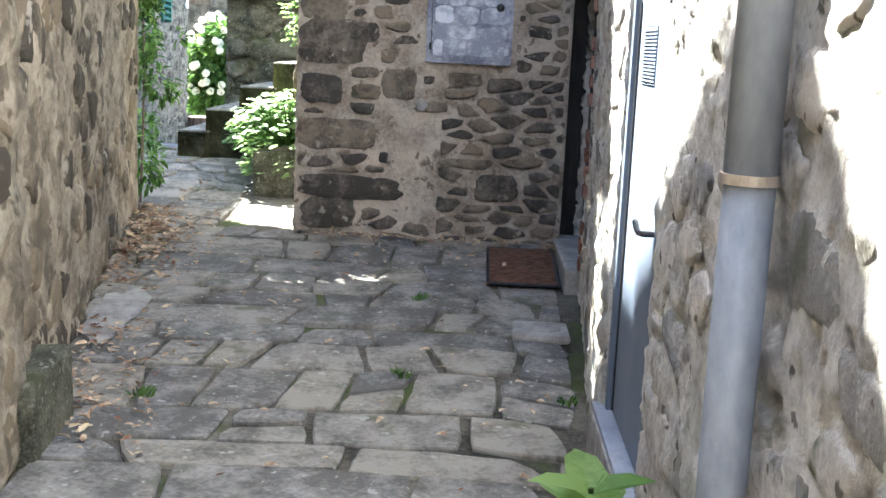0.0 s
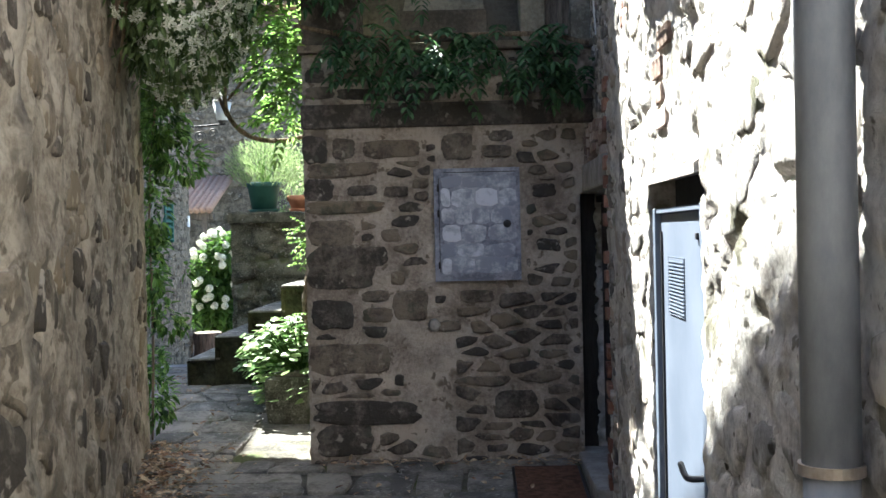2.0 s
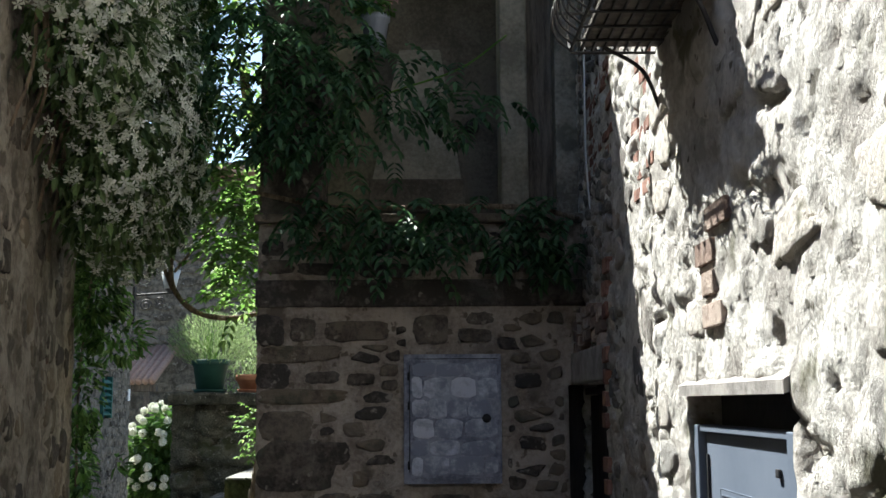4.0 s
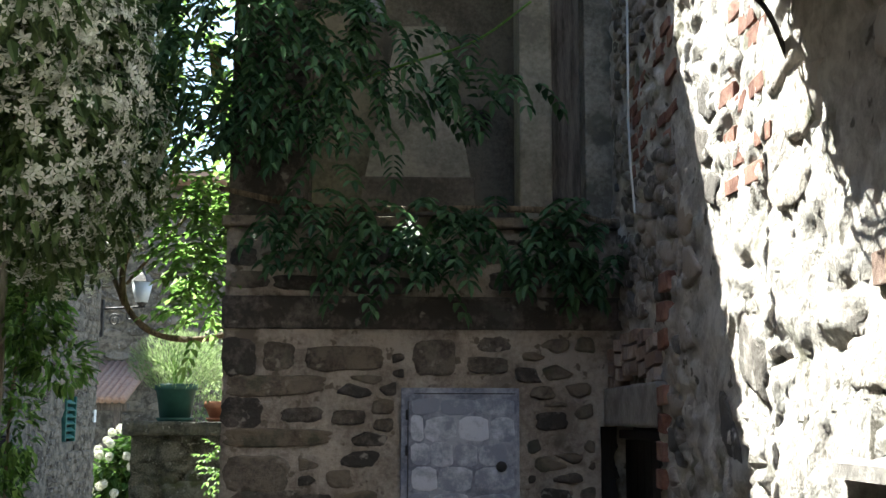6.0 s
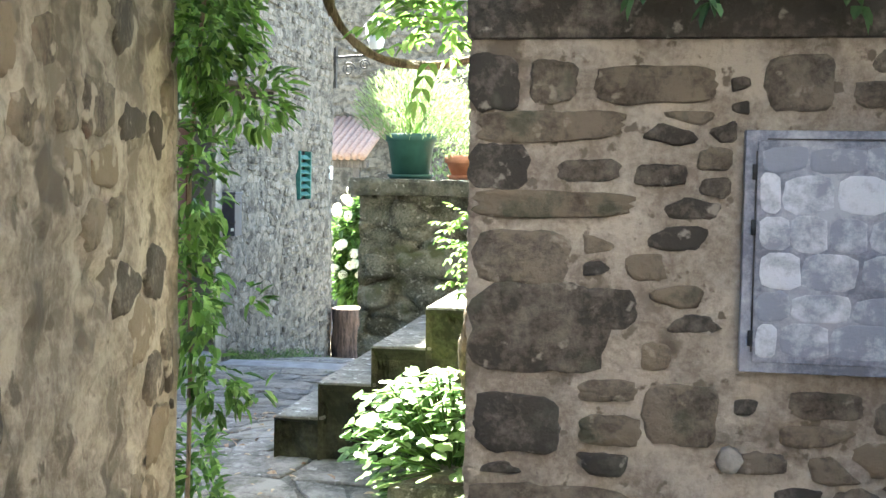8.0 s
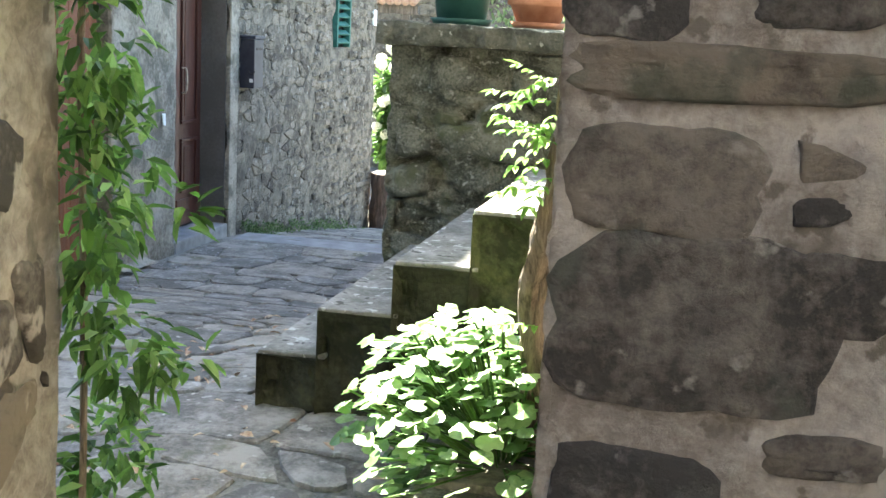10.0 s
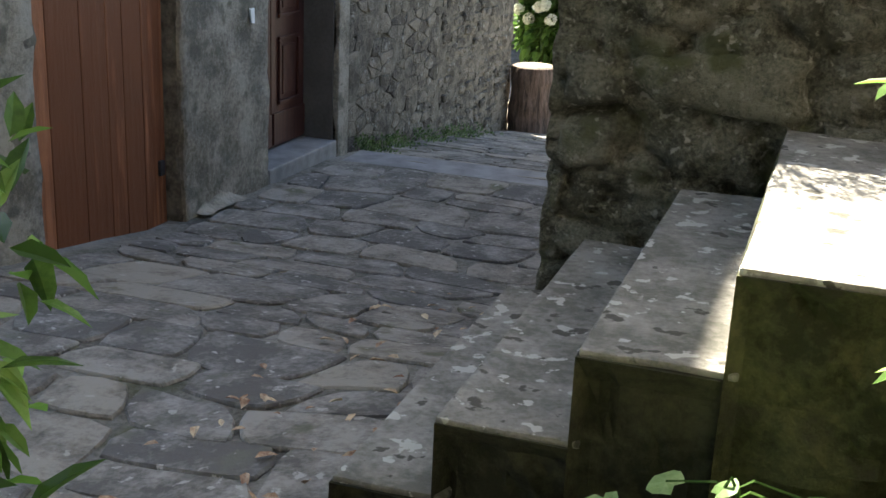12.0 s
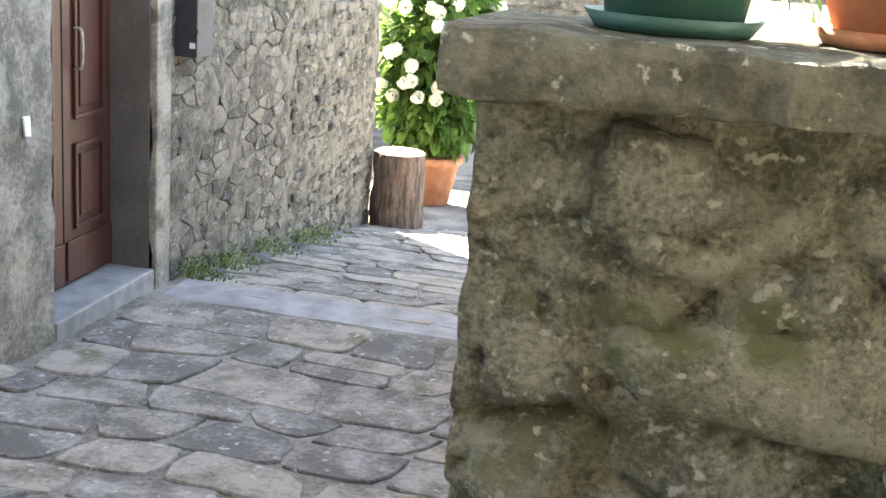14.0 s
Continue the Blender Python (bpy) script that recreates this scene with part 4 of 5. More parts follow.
wpart("wire", tube(bmesh.new(), curve([(0.99, 7.35, 4.4), (0.985, 7.33, 3.3), (0.98, 7.32, 2.75), (0.99, 7.28, 2.42)], 6), 0.005, 6), "white", d)

# hanging flower pot under the loggia beam
d = empty("hanging_pot", (-0.12, 7.98, 3.6), "small grey hanging pot with pink geranium flowers", "plant pot")
smooth(wpart("pot", lathe(bmesh.new(), -0.12, 7.88, [(0.055, 3.45), (0.075, 3.60), (0.085, 3.61), (0.085, 3.64), (0.06, 3.64)], 18), "zinc", d))
wpart("leaves", leaf_mass([((-0.12, 7.88, 3.70), (0.14, 0.12, 0.08))], rng, 60000, 0.04, 0.8), "leaf_mid", d)
bm = bmesh.new()
for k in range(46):
    v = ball(rng)
    flower(bm, Vector((-0.12, 7.88, 3.76)) + Vector((v.x * 0.14, v.y * 0.1, v.z * 0.05)), v + Vector((0, -0.6, 0.4)), 0.028, rng)
tagged(wpart("blossom", bm, "pink", d), kind="stuff")
for s in (-1, 1):
    wpart("wire", tube(bmesh.new(), [(-0.12 + 0.08 * s, 7.88, 3.64), (-0.12, 7.93, 4.40)], 0.003, 5), "iron", d)

# low stone block at the foot of the left wall
tagged(part("stone_block", one_box(-1.44, -1.16, 4.5, 4.95, -0.45, -0.10, bevel=0.03, jitter=0.02, rng=rng), "mossy"), "low mossy stone block at the foot of the wall", "stone block")


# ---------------------------------------------------------------- the stone house along the lane
def plank_door():
    d = empty("plank_door", (-4.45, 12.66, -0.27), "closed red-brown vertical plank door, weathered at the foot", "door")
    y = 12.13
    for w in (0.15, 0.24, 0.20, 0.13, 0.16, 0.19):
        wpart("plank", one_box(-4.50, -4.46, y, y + w - 0.004, -0.25, 1.93, bevel=0.006), "planks", d)
        y += w
    wpart("latch", one_box(-4.46, -4.44, 13.12, 13.16, 0.02, 0.10, bevel=0.004), "dark_metal", d)
    wpart("back_board", one_box(-4.56, -4.505, 12.11, 13.21, -0.25, 1.93), "dark_door", d)


plank_door()


def house_door():
    d = empty("panelled_door", (-4.72, 14.7, -0.12), "closed dark red-brown panelled double door with a brass pull", "door")
    x = -4.62
    for leaf_no, (y0, y1) in enumerate(((14.22, 14.695), (14.705, 15.18))):
        lf = wpart("leaf", one_box(x - 0.05, x, y0, y1, -0.165, 2.0, bevel=0.004), "brown_door", d)
        for z0, z1 in ((0.11, 0.55), (0.67, 1.80)):
            for n, (a0, a1, b0, b1) in enumerate(((y0 + 0.09, y1 - 0.09, z0, z0 + 0.025), (y0 + 0.09, y1 - 0.09, z1 - 0.025, z1), (y0 + 0.09, y0 + 0.115, z0 + 0.026, z1 - 0.026), (y1 - 0.115, y1 - 0.09, z0 + 0.026, z1 - 0.026))):
                wpart("moulding", one_box(x + 0.0005, x + 0.018, a0, a1, b0, b1, bevel=0.005), "brown_door", lf)
            wpart("panel", one_box(x + 0.0005, x + 0.010, y0 + 0.15, y1 - 0.15, z0 + 0.06, z1 - 0.06, bevel=0.006), "brown_door", lf)
        wpart("kick_rail", one_box(x + 0.0005, x + 0.016, y0 + 0.01, y1 - 0.01, -0.15, 0.06, bevel=0.006), "brown_door", lf)
    smooth(wpart("pull", tube(bmesh.new(), curve([(x + 0.01, 14.80, 0.92), (x + 0.05, 14.80, 0.94), (x + 0.05, 14.80, 1.10), (x + 0.01, 14.80, 1.12)], 5), 0.008, 8), "clamp", d, "brass pull handle"))
    wpart("jamb", one_box(-4.90, -4.405, 15.185, 15.199, -0.172, 2.04), "grey_paint", d, "dark grey painted reveal")
    wpart("jamb", one_box(-4.90, -4.405, 14.202, 14.215, -0.172, 2.04), "render_grey", d)
    wpart("back_board", one_box(-4.76, -4.68, 14.22, 15.18, -0.172, 2.0), "dark_door", d)


house_door()
tagged(part("threshold", one_box(-4.88, -4.37, 14.205, 15.195, -0.34, -0.175, bevel=0.012), "sill_blue"), "pale blue-grey stone threshold of the panelled door", "sill", kind="structure")
tagged(part("door_jamb", one_box(-4.60, -4.365, 15.20, 15.37, -0.33, 2.25, bevel=0.01), "render_grey"), "pale cement jamb of the panelled door", "jamb", kind="structure")
tagged(part("door_head", one_box(-4.60, -4.365, 14.10, 15.199, 2.06, 2.25, bevel=0.01), "render_grey"), "pale cement head of the panelled door", "lintel", kind="structure")
RENDERED = Face((-4.375, 13.23, 0.0), (0, 1))
wall("wall_render", RENDERED, 0.965, -0.35, 3.2, 0.024, "render_grey", "grey stained cement render between the doors", rough=0.008, cell=0.06)
wall("wall_render_side", Face((-4.38, 11.0, 0.0), (0, 1)), 1.09, -0.35, 3.2, 0.019, "render_grey", "grey cement render beside the plank door", rough=0.008, cell=0.08)
bm = bmesh.new()
rings = [[bm.verts.new((-4.366 + (0.07 + 0.03 * noise.noise(Vector((k * 0.35, 5, 0)))) * (m / 4) ** 1.5, 13.33 + 0.03 * k,
                        floor_z(13.33 + 0.03 * k) + 0.010 + (0.06 + 0.05 * noise.noise(Vector((k * 0.3, 1, 0)))) * math.sin(math.pi * k / 16) * (1 - m / 4) ** 2)) for k in range(17)] for m in range(5)]
for r0, r1 in zip(rings, rings[1:]):
    for k in range(16):
        bm.faces.new((r0[k], r1[k], r1[k + 1], r0[k + 1])).smooth = True
tagged(part("cement_fillet", bm, "render_grey"), "grey cement patch at the foot of the render", "patch", kind="structure")
d = empty("door_canopy", (-4.2, 15.2, 2.5), "small dark wooden canopy over the house door", "canopy")
wpart("board", one_box(-4.40, -3.95, 14.2, 16.0, 2.42, 2.46, bevel=0.006), "old_wood", d)
for y in (14.3, 15.1, 15.9):
    wpart("bracket", one_box(-4.40, -4.0, y - 0.03, y + 0.03, 2.34, 2.419, bevel=0.006), "old_wood", d)
d = empty("mailbox", (-4.33, 15.55, 0.95), "dark blue-grey metal mailbox on the stone wall", "mailbox")
wpart("body", one_box(-4.40, -4.26, 15.45, 15.66, 0.95, 1.36, bevel=0.008), "mailbox", d)
wpart("lid", one_box(-4.40, -4.25, 15.44, 15.67, 1.362, 1.39, bevel=0.006), "mailbox", d)
wpart("slot", one_box(-4.261, -4.256, 15.49, 15.62, 1.27, 1.29), "iron", d)
wpart("label_card", one_box(-4.30, -4.27, 15.444, 15.449, 1.0, 1.03), "white", d, "small white name card")
wpart("ring", tube(bmesh.new(), [(-4.28 + 0.028 * math.cos(w), 15.442, 1.10 + 0.028 * math.sin(w)) for w in [math.pi + math.pi * k / 8 for k in range(9)]], 0.005, 6), "iron", d)
d = empty("paper_notice", (-4.36, 14.02, 0.68), "torn white paper notice on the grey render", "notice")
wpart("sheet", one_box(-4.362, -4.356, 13.95, 13.995, 0.74, 0.82, jitter=0.008, rng=rng), "white", d)
d = empty("plaster_boss", (0.02, 7.9, 0.75), "small pale round plaster boss on the rubble wall", "wall fitting")
smooth(wpart("boss", tube(bmesh.new(), [(0.02, 7.91, 0.75), (0.02, 7.888, 0.75), (0.02, 7.882, 0.75)], [0.042, 0.036, 0.02], 12, wobble=0.2), "cement", d))
# small window with a louvred shutter
d = empty("window_shutter", (-4.4, 18.25, 1.27), "small window with a green louvred shutter ajar", "shutter")
wpart("stile", one_box(-4.44, -4.36, 18.01, 18.05, 1.275, 1.865, bevel=0.005), "shutter", d)
wpart("stile", one_box(-4.44, -4.36, 18.45, 18.49, 1.275, 1.865, bevel=0.005), "shutter", d)
for k in range(6):
    z = 1.30 + 0.09 * k
    bm = bmesh.new()
    box(bm, -0.035, 0.035, 18.055, 18.445, -0.008, 0.008)
    bmesh.ops.rotate(bm, verts=bm.verts, cent=(0, 18.25, 0), matrix=Matrix.Rotation(radians(40), 3, "Y"))
    bmesh.ops.translate(bm, verts=bm.verts, vec=(-4.39, 0, z + 0.04))
    wpart("louvre", bm, "shutter", d)
wpart("back_panel", one_box(-4.50, -4.46, 18.01, 18.49, 1.275, 1.865), "dark_door", d)
d = empty("house_number", (-4.39, 19.5, 1.6), "small white number plate on the house corner", "sign")
wpart("plate", one_box(-4.41, -4.375, 19.44, 19.56, 1.52, 1.70, bevel=0.004), "white", d)


def wall_lantern():
    d = empty("wall_lantern", (-4.35, 19.6, 3.1), "white glazed lantern on a scrolled iron wall bracket", "lamp")
    a, y = -4.38, 19.65
    wpart("wall_plate", one_box(a - 0.02, a + 0.02, y - 0.04, y + 0.04, 2.75, 3.30, bevel=0.006), "iron", d)
    wpart("arm", tube(bmesh.new(), [(a, y, 3.16), (a + 0.62, y, 3.20)], 0.016, 8), "iron", d)
    for c, r in (((a + 0.18, 3.00), 0.10), ((a + 0.40, 3.06), 0.075)):
        pts = [(c[0] + r * (1 - k / 26) * math.cos(0.5 * k), y, c[1] + r * (1 - k / 26) * math.sin(0.5 * k)) for k in range(22)]
        wpart("scroll", tube(bmesh.new(), pts, 0.010, 6), "iron", d)
    x = a + 0.56
    smooth(wpart("lantern_glass", lathe(bmesh.new(), x, y, [(0.09, 3.26), (0.16, 3.56)], 6), "glass", d, "milky glass body"))
    wpart("lantern_cap", lathe(bmesh.new(), x, y, [(0.19, 3.561), (0.10, 3.66), (0.03, 3.72), (0.015, 3.80)], 6), "iron", d)
    wpart("lantern_foot", lathe(bmesh.new(), x, y, [(0.03, 3.20), (0.09, 3.259)], 6), "iron", d)


wall_lantern()


def tree_stump():
    d = empty("tree_stump", (-4.14, 19.62, floor_z(19.6)), "cut log standing on end, dark bark and sawn top coloured darker for shade", "stump")
    z0 = floor_z(19.6) - 0.02
    pts = [(-4.14, 19.62, z0 + 0.07 * k) for k in range(11)]
    wpart("bark", tube(bmesh.new(), pts, [0.255, 0.25, 0.245, 0.24, 0.245, 0.24, 0.235, 0.235, 0.24, 0.235, 0.23], 22, wobble=0.10), "stump_wood", d)
    wpart("cut_face", lathe(bmesh.new(), -4.14, 19.62, [(0.215, z0 + 0.701), (0.20, z0 + 0.712)], 18), "cut_wood", d, "grey sawn top, coloured darker for shade")


tree_stump()


# ---------------------------------------------------------------- far end of the lane
def far_house():
    f = Face((-12.0, 27.0, 0), (1, 0))
    w = wall("wall_far_house", f, 13.0, -1.3, 6.5, 0.5, "mortar_far", "sunlit stone wall of a house at the end of the lane", rough=0.03, cell=0.3, holes=[(3.4, 4.3, 1.2, 2.6), (9.0, 9.9, 2.4, 3.9)])
    r = random.Random(12)
    ms = [stone_mesh("stone", r, "stone_far_rest", sides=8) for _ in range(6)]
    joined_stones("stone_facing", f, lay_stones(f, 2.0, 12.8, -1.1, 6.3, r, (0.18, 0.30), (0.25, 0.6), 0.03, 0.95, blocked=[(3.3, 4.4, 1.1, 2.7), (8.9, 10.0, 2.3, 4.0)]), ms, w, r, 0.03, "stone_far_rest")
    tagged(part("roof_far_house", one_box(-12.4, 1.4, 26.4, 30.0, 6.5, 6.7), "tile"), "clay tile roof of the far house", "roof", kind="structure")
    d = empty("tiled_canopy", (-5.0, 25.6, -1.1), "lean-to roof of red clay tiles on wooden posts", "canopy")
    for x in (-6.1, -5.4):
        wpart("post", one_box(x - 0.06, x + 0.06, 24.9, 25.02, -1.1, 1.72, bevel=0.01), "old_wood", d)
    wpart("beam", one_box(-6.3, -5.2, 24.88, 25.04, 1.72, 1.86, bevel=0.01), "old_wood", d)
    for k in range(9):
        x = -6.3 + 0.13 * k
        smooth(wpart("tile", tube(bmesh.new(), [(x, 24.75, 1.92), (x, 25.9, 2.32), (x, 26.98, 2.70)], 0.075, 10), "tile", d))


far_house()


def hydrangea():
    d = empty("hydrangea", (-4.15, 21.0, floor_z(21.0)), "potted hydrangea with white flower heads and green leaves", "plant")
    z = floor_z(21.0)
    smooth(wpart("pot", lathe(bmesh.new(), -4.15, 21.0, [(0.20, z), (0.29, z + 0.42), (0.32, z + 0.43), (0.32, z + 0.50), (0.27, z + 0.50)], 24), "terracotta", d, "terracotta pot"))
    r = random.Random(3)
    wpart("leaves", leaf_mass([((-4.15, 21.0, 0.05), (0.55, 0.5, 0.55)), ((-4.2, 21.0, 0.65), (0.55, 0.5, 0.55)), ((-4.0, 20.9, 1.05), (0.4, 0.4, 0.35))], r, 2600, 0.15, 0.62), "leaf_mid", d)
    for k in range(95):
        v = ball(r).normalized()
        if v.y > 0.3 or v.z < -0.55:
            continue
        c = Vector((-4.15, 21.0, 0.60)) + Vector((v.x * 0.66, v.y * 0.64, v.z * 0.88))
        bm = bmesh.new()
        for _ in range(56):
            w = ball(r).normalized()
            flower(bm, c + w * r.uniform(0.04, 0.065), w + ball(r) * 0.3, 0.036, r, 4)
        wpart("flower_head", bm, "petal", d)


hydrangea()


# ---------------------------------------------------------------- pots on the coping
def coping_pot(name, x, y, z, r0, r1, h, mat, label):
    d = empty(name, (x, y, z), label, "plant pot")
    smooth(wpart("pot", lathe(bmesh.new(), x, y, [(r0, z + 0.022), (r1, z + h - 0.05), (r1 + 0.014, z + h - 0.048), (r1 + 0.014, z + h), (r1 - 0.012, z + h), (r1 - 0.02, z + h - 0.04)], 28), mat, d))
    smooth(wpart("saucer", lathe(bmesh.new(), x, y, [(r0 + 0.015, z + 0.002), (r0 + 0.035, z + 0.03), (r0 + 0.028, z + 0.03), (r0 + 0.01, z + 0.012)], 28), mat, d))
    return d


d = coping_pot("green_pot", -1.70, 11.62, 1.555, 0.115, 0.148, 0.285, "green_pot", "dark green plastic pot with a feathery herb on the coping")
r = random.Random(21)
bm = bmesh.new()
for k in range(3600):
    v = ball(r)
    q = Vector((-1.70, 11.62, 2.0)) + Vector((v.x * 0.36, v.y * 0.32, v.z * 0.24))
    leaf(bm, q, Vector((v.x, v.y, 0.8)) + ball(r) * 0.5, ball(r), r.uniform(0.03, 0.06), 0.006)
wpart("herb", bm, "herb", d, "feathery light green herb")
bm = bmesh.new()
for k in range(30):
    v = ball(r)
    tube(bm, curve([(-1.70 + v.x * 0.05, 11.62 + v.y * 0.05, 1.80), (-1.70 + v.x * 0.15, 11.62 + v.y * 0.15, 1.95), (-1.70 + v.x * 0.3, 11.62 + v.y * 0.3, 2.05 + 0.15 * v.z)], 3), 0.003, 4)
wpart("stalks", bm, "leaf_bright", d)
d = coping_pot("terracotta_pot", -1.34, 11.66, 1.555, 0.10, 0.135, 0.155, "terracotta", "shallow terracotta pot with trailing green plant on the coping")
wpart("plant", leaf_mass([((-1.34, 11.66, 1.85), (0.26, 0.22, 0.18)), ((-1.25, 11.7, 2.0), (0.2, 0.2, 0.2))], r, 16000, 0.03, 0.35), "herb", d)
d = empty("garden_bush", (-1.2, 13.2, 1.45), "sunlit light green bush on the terrace", "bush")
wpart("stems", tube(bmesh.new(), [(-1.2, 13.2, 1.45), (-1.15, 13.2, 2.2)], 0.03, 8), "bark", d)
wpart("foliage", leaf_mass([((-1.3, 13.2, 2.1), (0.55, 0.5, 0.6)), ((-0.7, 13.4, 2.3), (0.7, 0.5, 0.7)), ((-1.9, 13.9, 1.9), (0.35, 0.4, 0.45))], r, 3600, 0.045, 0.4), "herb", d)


# ---------------------------------------------------------------- planter, vine trunk and creeper
def planter():
    d = empty("stone_planter", (-1.02, 9.55, 0.0), "mossy rough stone planter against the wall at the steps", "planter")
    bm = bmesh.new()
    box(bm, -1.26, -0.80, 9.05, 10.045, -0.1, 0.30, bevel=0.03)
    bmesh.ops.subdivide_edges(bm, edges=list(bm.edges), cuts=4, use_grid_fill=True)
    for v in bm.verts:
        v.co += Vector((1, 1, 0.5)) * 0.04 * noise.noise(v.co * 4)
    wpart("trough", bm, "mossy", d)
    wpart("soil", one_box(-1.20, -0.84, 9.12, 10.0, 0.24, 0.325, bevel=0.02), "joint", d)


planter()


def round_leaf(bm, p, up, size, rng):
    up = up.normalized()
    a = up.orthogonal().normalized()
    b = up.cross(a)
    rim = []
    n = 12
    spin = rng.uniform(0, 6.28)
    for k in range(n):
        w = spin + 2 * math.pi * k / n
        rr = size * (1 + 0.08 * math.sin(3 * w) - (0.45 if k == 0 else 0))
        rim.append(bm.verts.new(p + (a * math.cos(w) + b * math.sin(w)) * rr - up * size * rng.uniform(0.0, 0.22)))
    c = bm.verts.new(p)
    for k in range(n):
        bm.faces.new((c, rim[k], rim[(k + 1) % n]))


def leafy_mound():
    d = empty("round_leaf_plant", (-1.05, 9.4, 0.3), "sunlit plant with large round pale green leaves in the planter", "plant")
    r = random.Random(5)
    bm, st = bmesh.new(), bmesh.new()
    for k in range(430):
        v = ball(r)
        v.z = abs(v.z)
        s = 1 if v.length > 0.6 else 0.75 / v.length
        q = Vector((-1.13, 9.46, 0.32)) + Vector((v.x * 0.44 * s, v.y * 0.46 * s, v.z * 0.41 * s))
        if q.x > -0.80:
            q.x = -0.82 - r.random() * 0.1
        if q.z < 0.34 and q.y > 9.0 and q.x > -1.2:
            q.z = 0.36
        round_leaf(bm, q, Vector((v.x * 0.2 - 0.15, v.y * 0.2, 1.0)) + ball(r) * 0.6, r.uniform(0.024, 0.040), r)
        if k % 3 == 0:
            tube(st, [(-1.05 + v.x * 0.1, 9.4 + v.y * 0.2, 0.33), tuple(q)], 0.0035, 4, cap=False)
    for k in range(70):
        q = Vector((r.uniform(-1.34, -0.9), r.uniform(8.93, 9.5), r.uniform(0.12, 0.36)))
        if q.x > -1.27 and q.y > 9.05:
            q.x = -1.32
        round_leaf(bm, q, Vector((-0.4, 0.1, 1.0)) + ball(r) * 0.4, r.uniform(0.03, 0.045), r)
    for k in range(75):
        q = Vector((r.uniform(-1.52, -1.12), r.uniform(9.45, 10.0), r.uniform(0.20, 0.62)))
        if q.x > -1.28:
            q.z = max(q.z, 0.40)
        round_leaf(bm, q, Vector((-0.4, -0.2, 1.0)) + ball(r) * 0.5, r.uniform(0.026, 0.042), r)
        tube(st, curve([(-1.16, min(q.y, 9.95), 0.32), (-1.24, q.y, max(0.42, q.z)), tuple(q)], 3), 0.003, 4, cap=False)
    wpart("foliage", bm, "leaf_round", d)
    wpart("stalk", st, "leaf_mid", d)


leafy_mound()


def pinnate(bm, p, way, length, rng, leaflets=6, size=0.05, droop=0.35):
    """A compound leaf: pairs of leaflets along a drooping stalk."""
    way = way.normalized()
    q = p.copy()
    for k in range(leaflets):
        way = (way - Vector((0, 0, droop / leaflets))).normalized()
        q = q + way * length / leaflets
        side = way.cross(Vector((0, 0, 1)))
        side = side.normalized() if side.length > 1e-3 else Vector((1, 0, 0))
        for s in (-1, 1):
            leaf(bm, q, side * s + way * 0.55 - Vector((0, 0, 0.25)), Vector((0, 0, 1)) + ball(rng) * 0.3, size * rng.uniform(0.8, 1.15), size * 0.52)
    leaf(bm, q, way, Vector((0, 0, 1)), size * 1.2, size * 0.45)


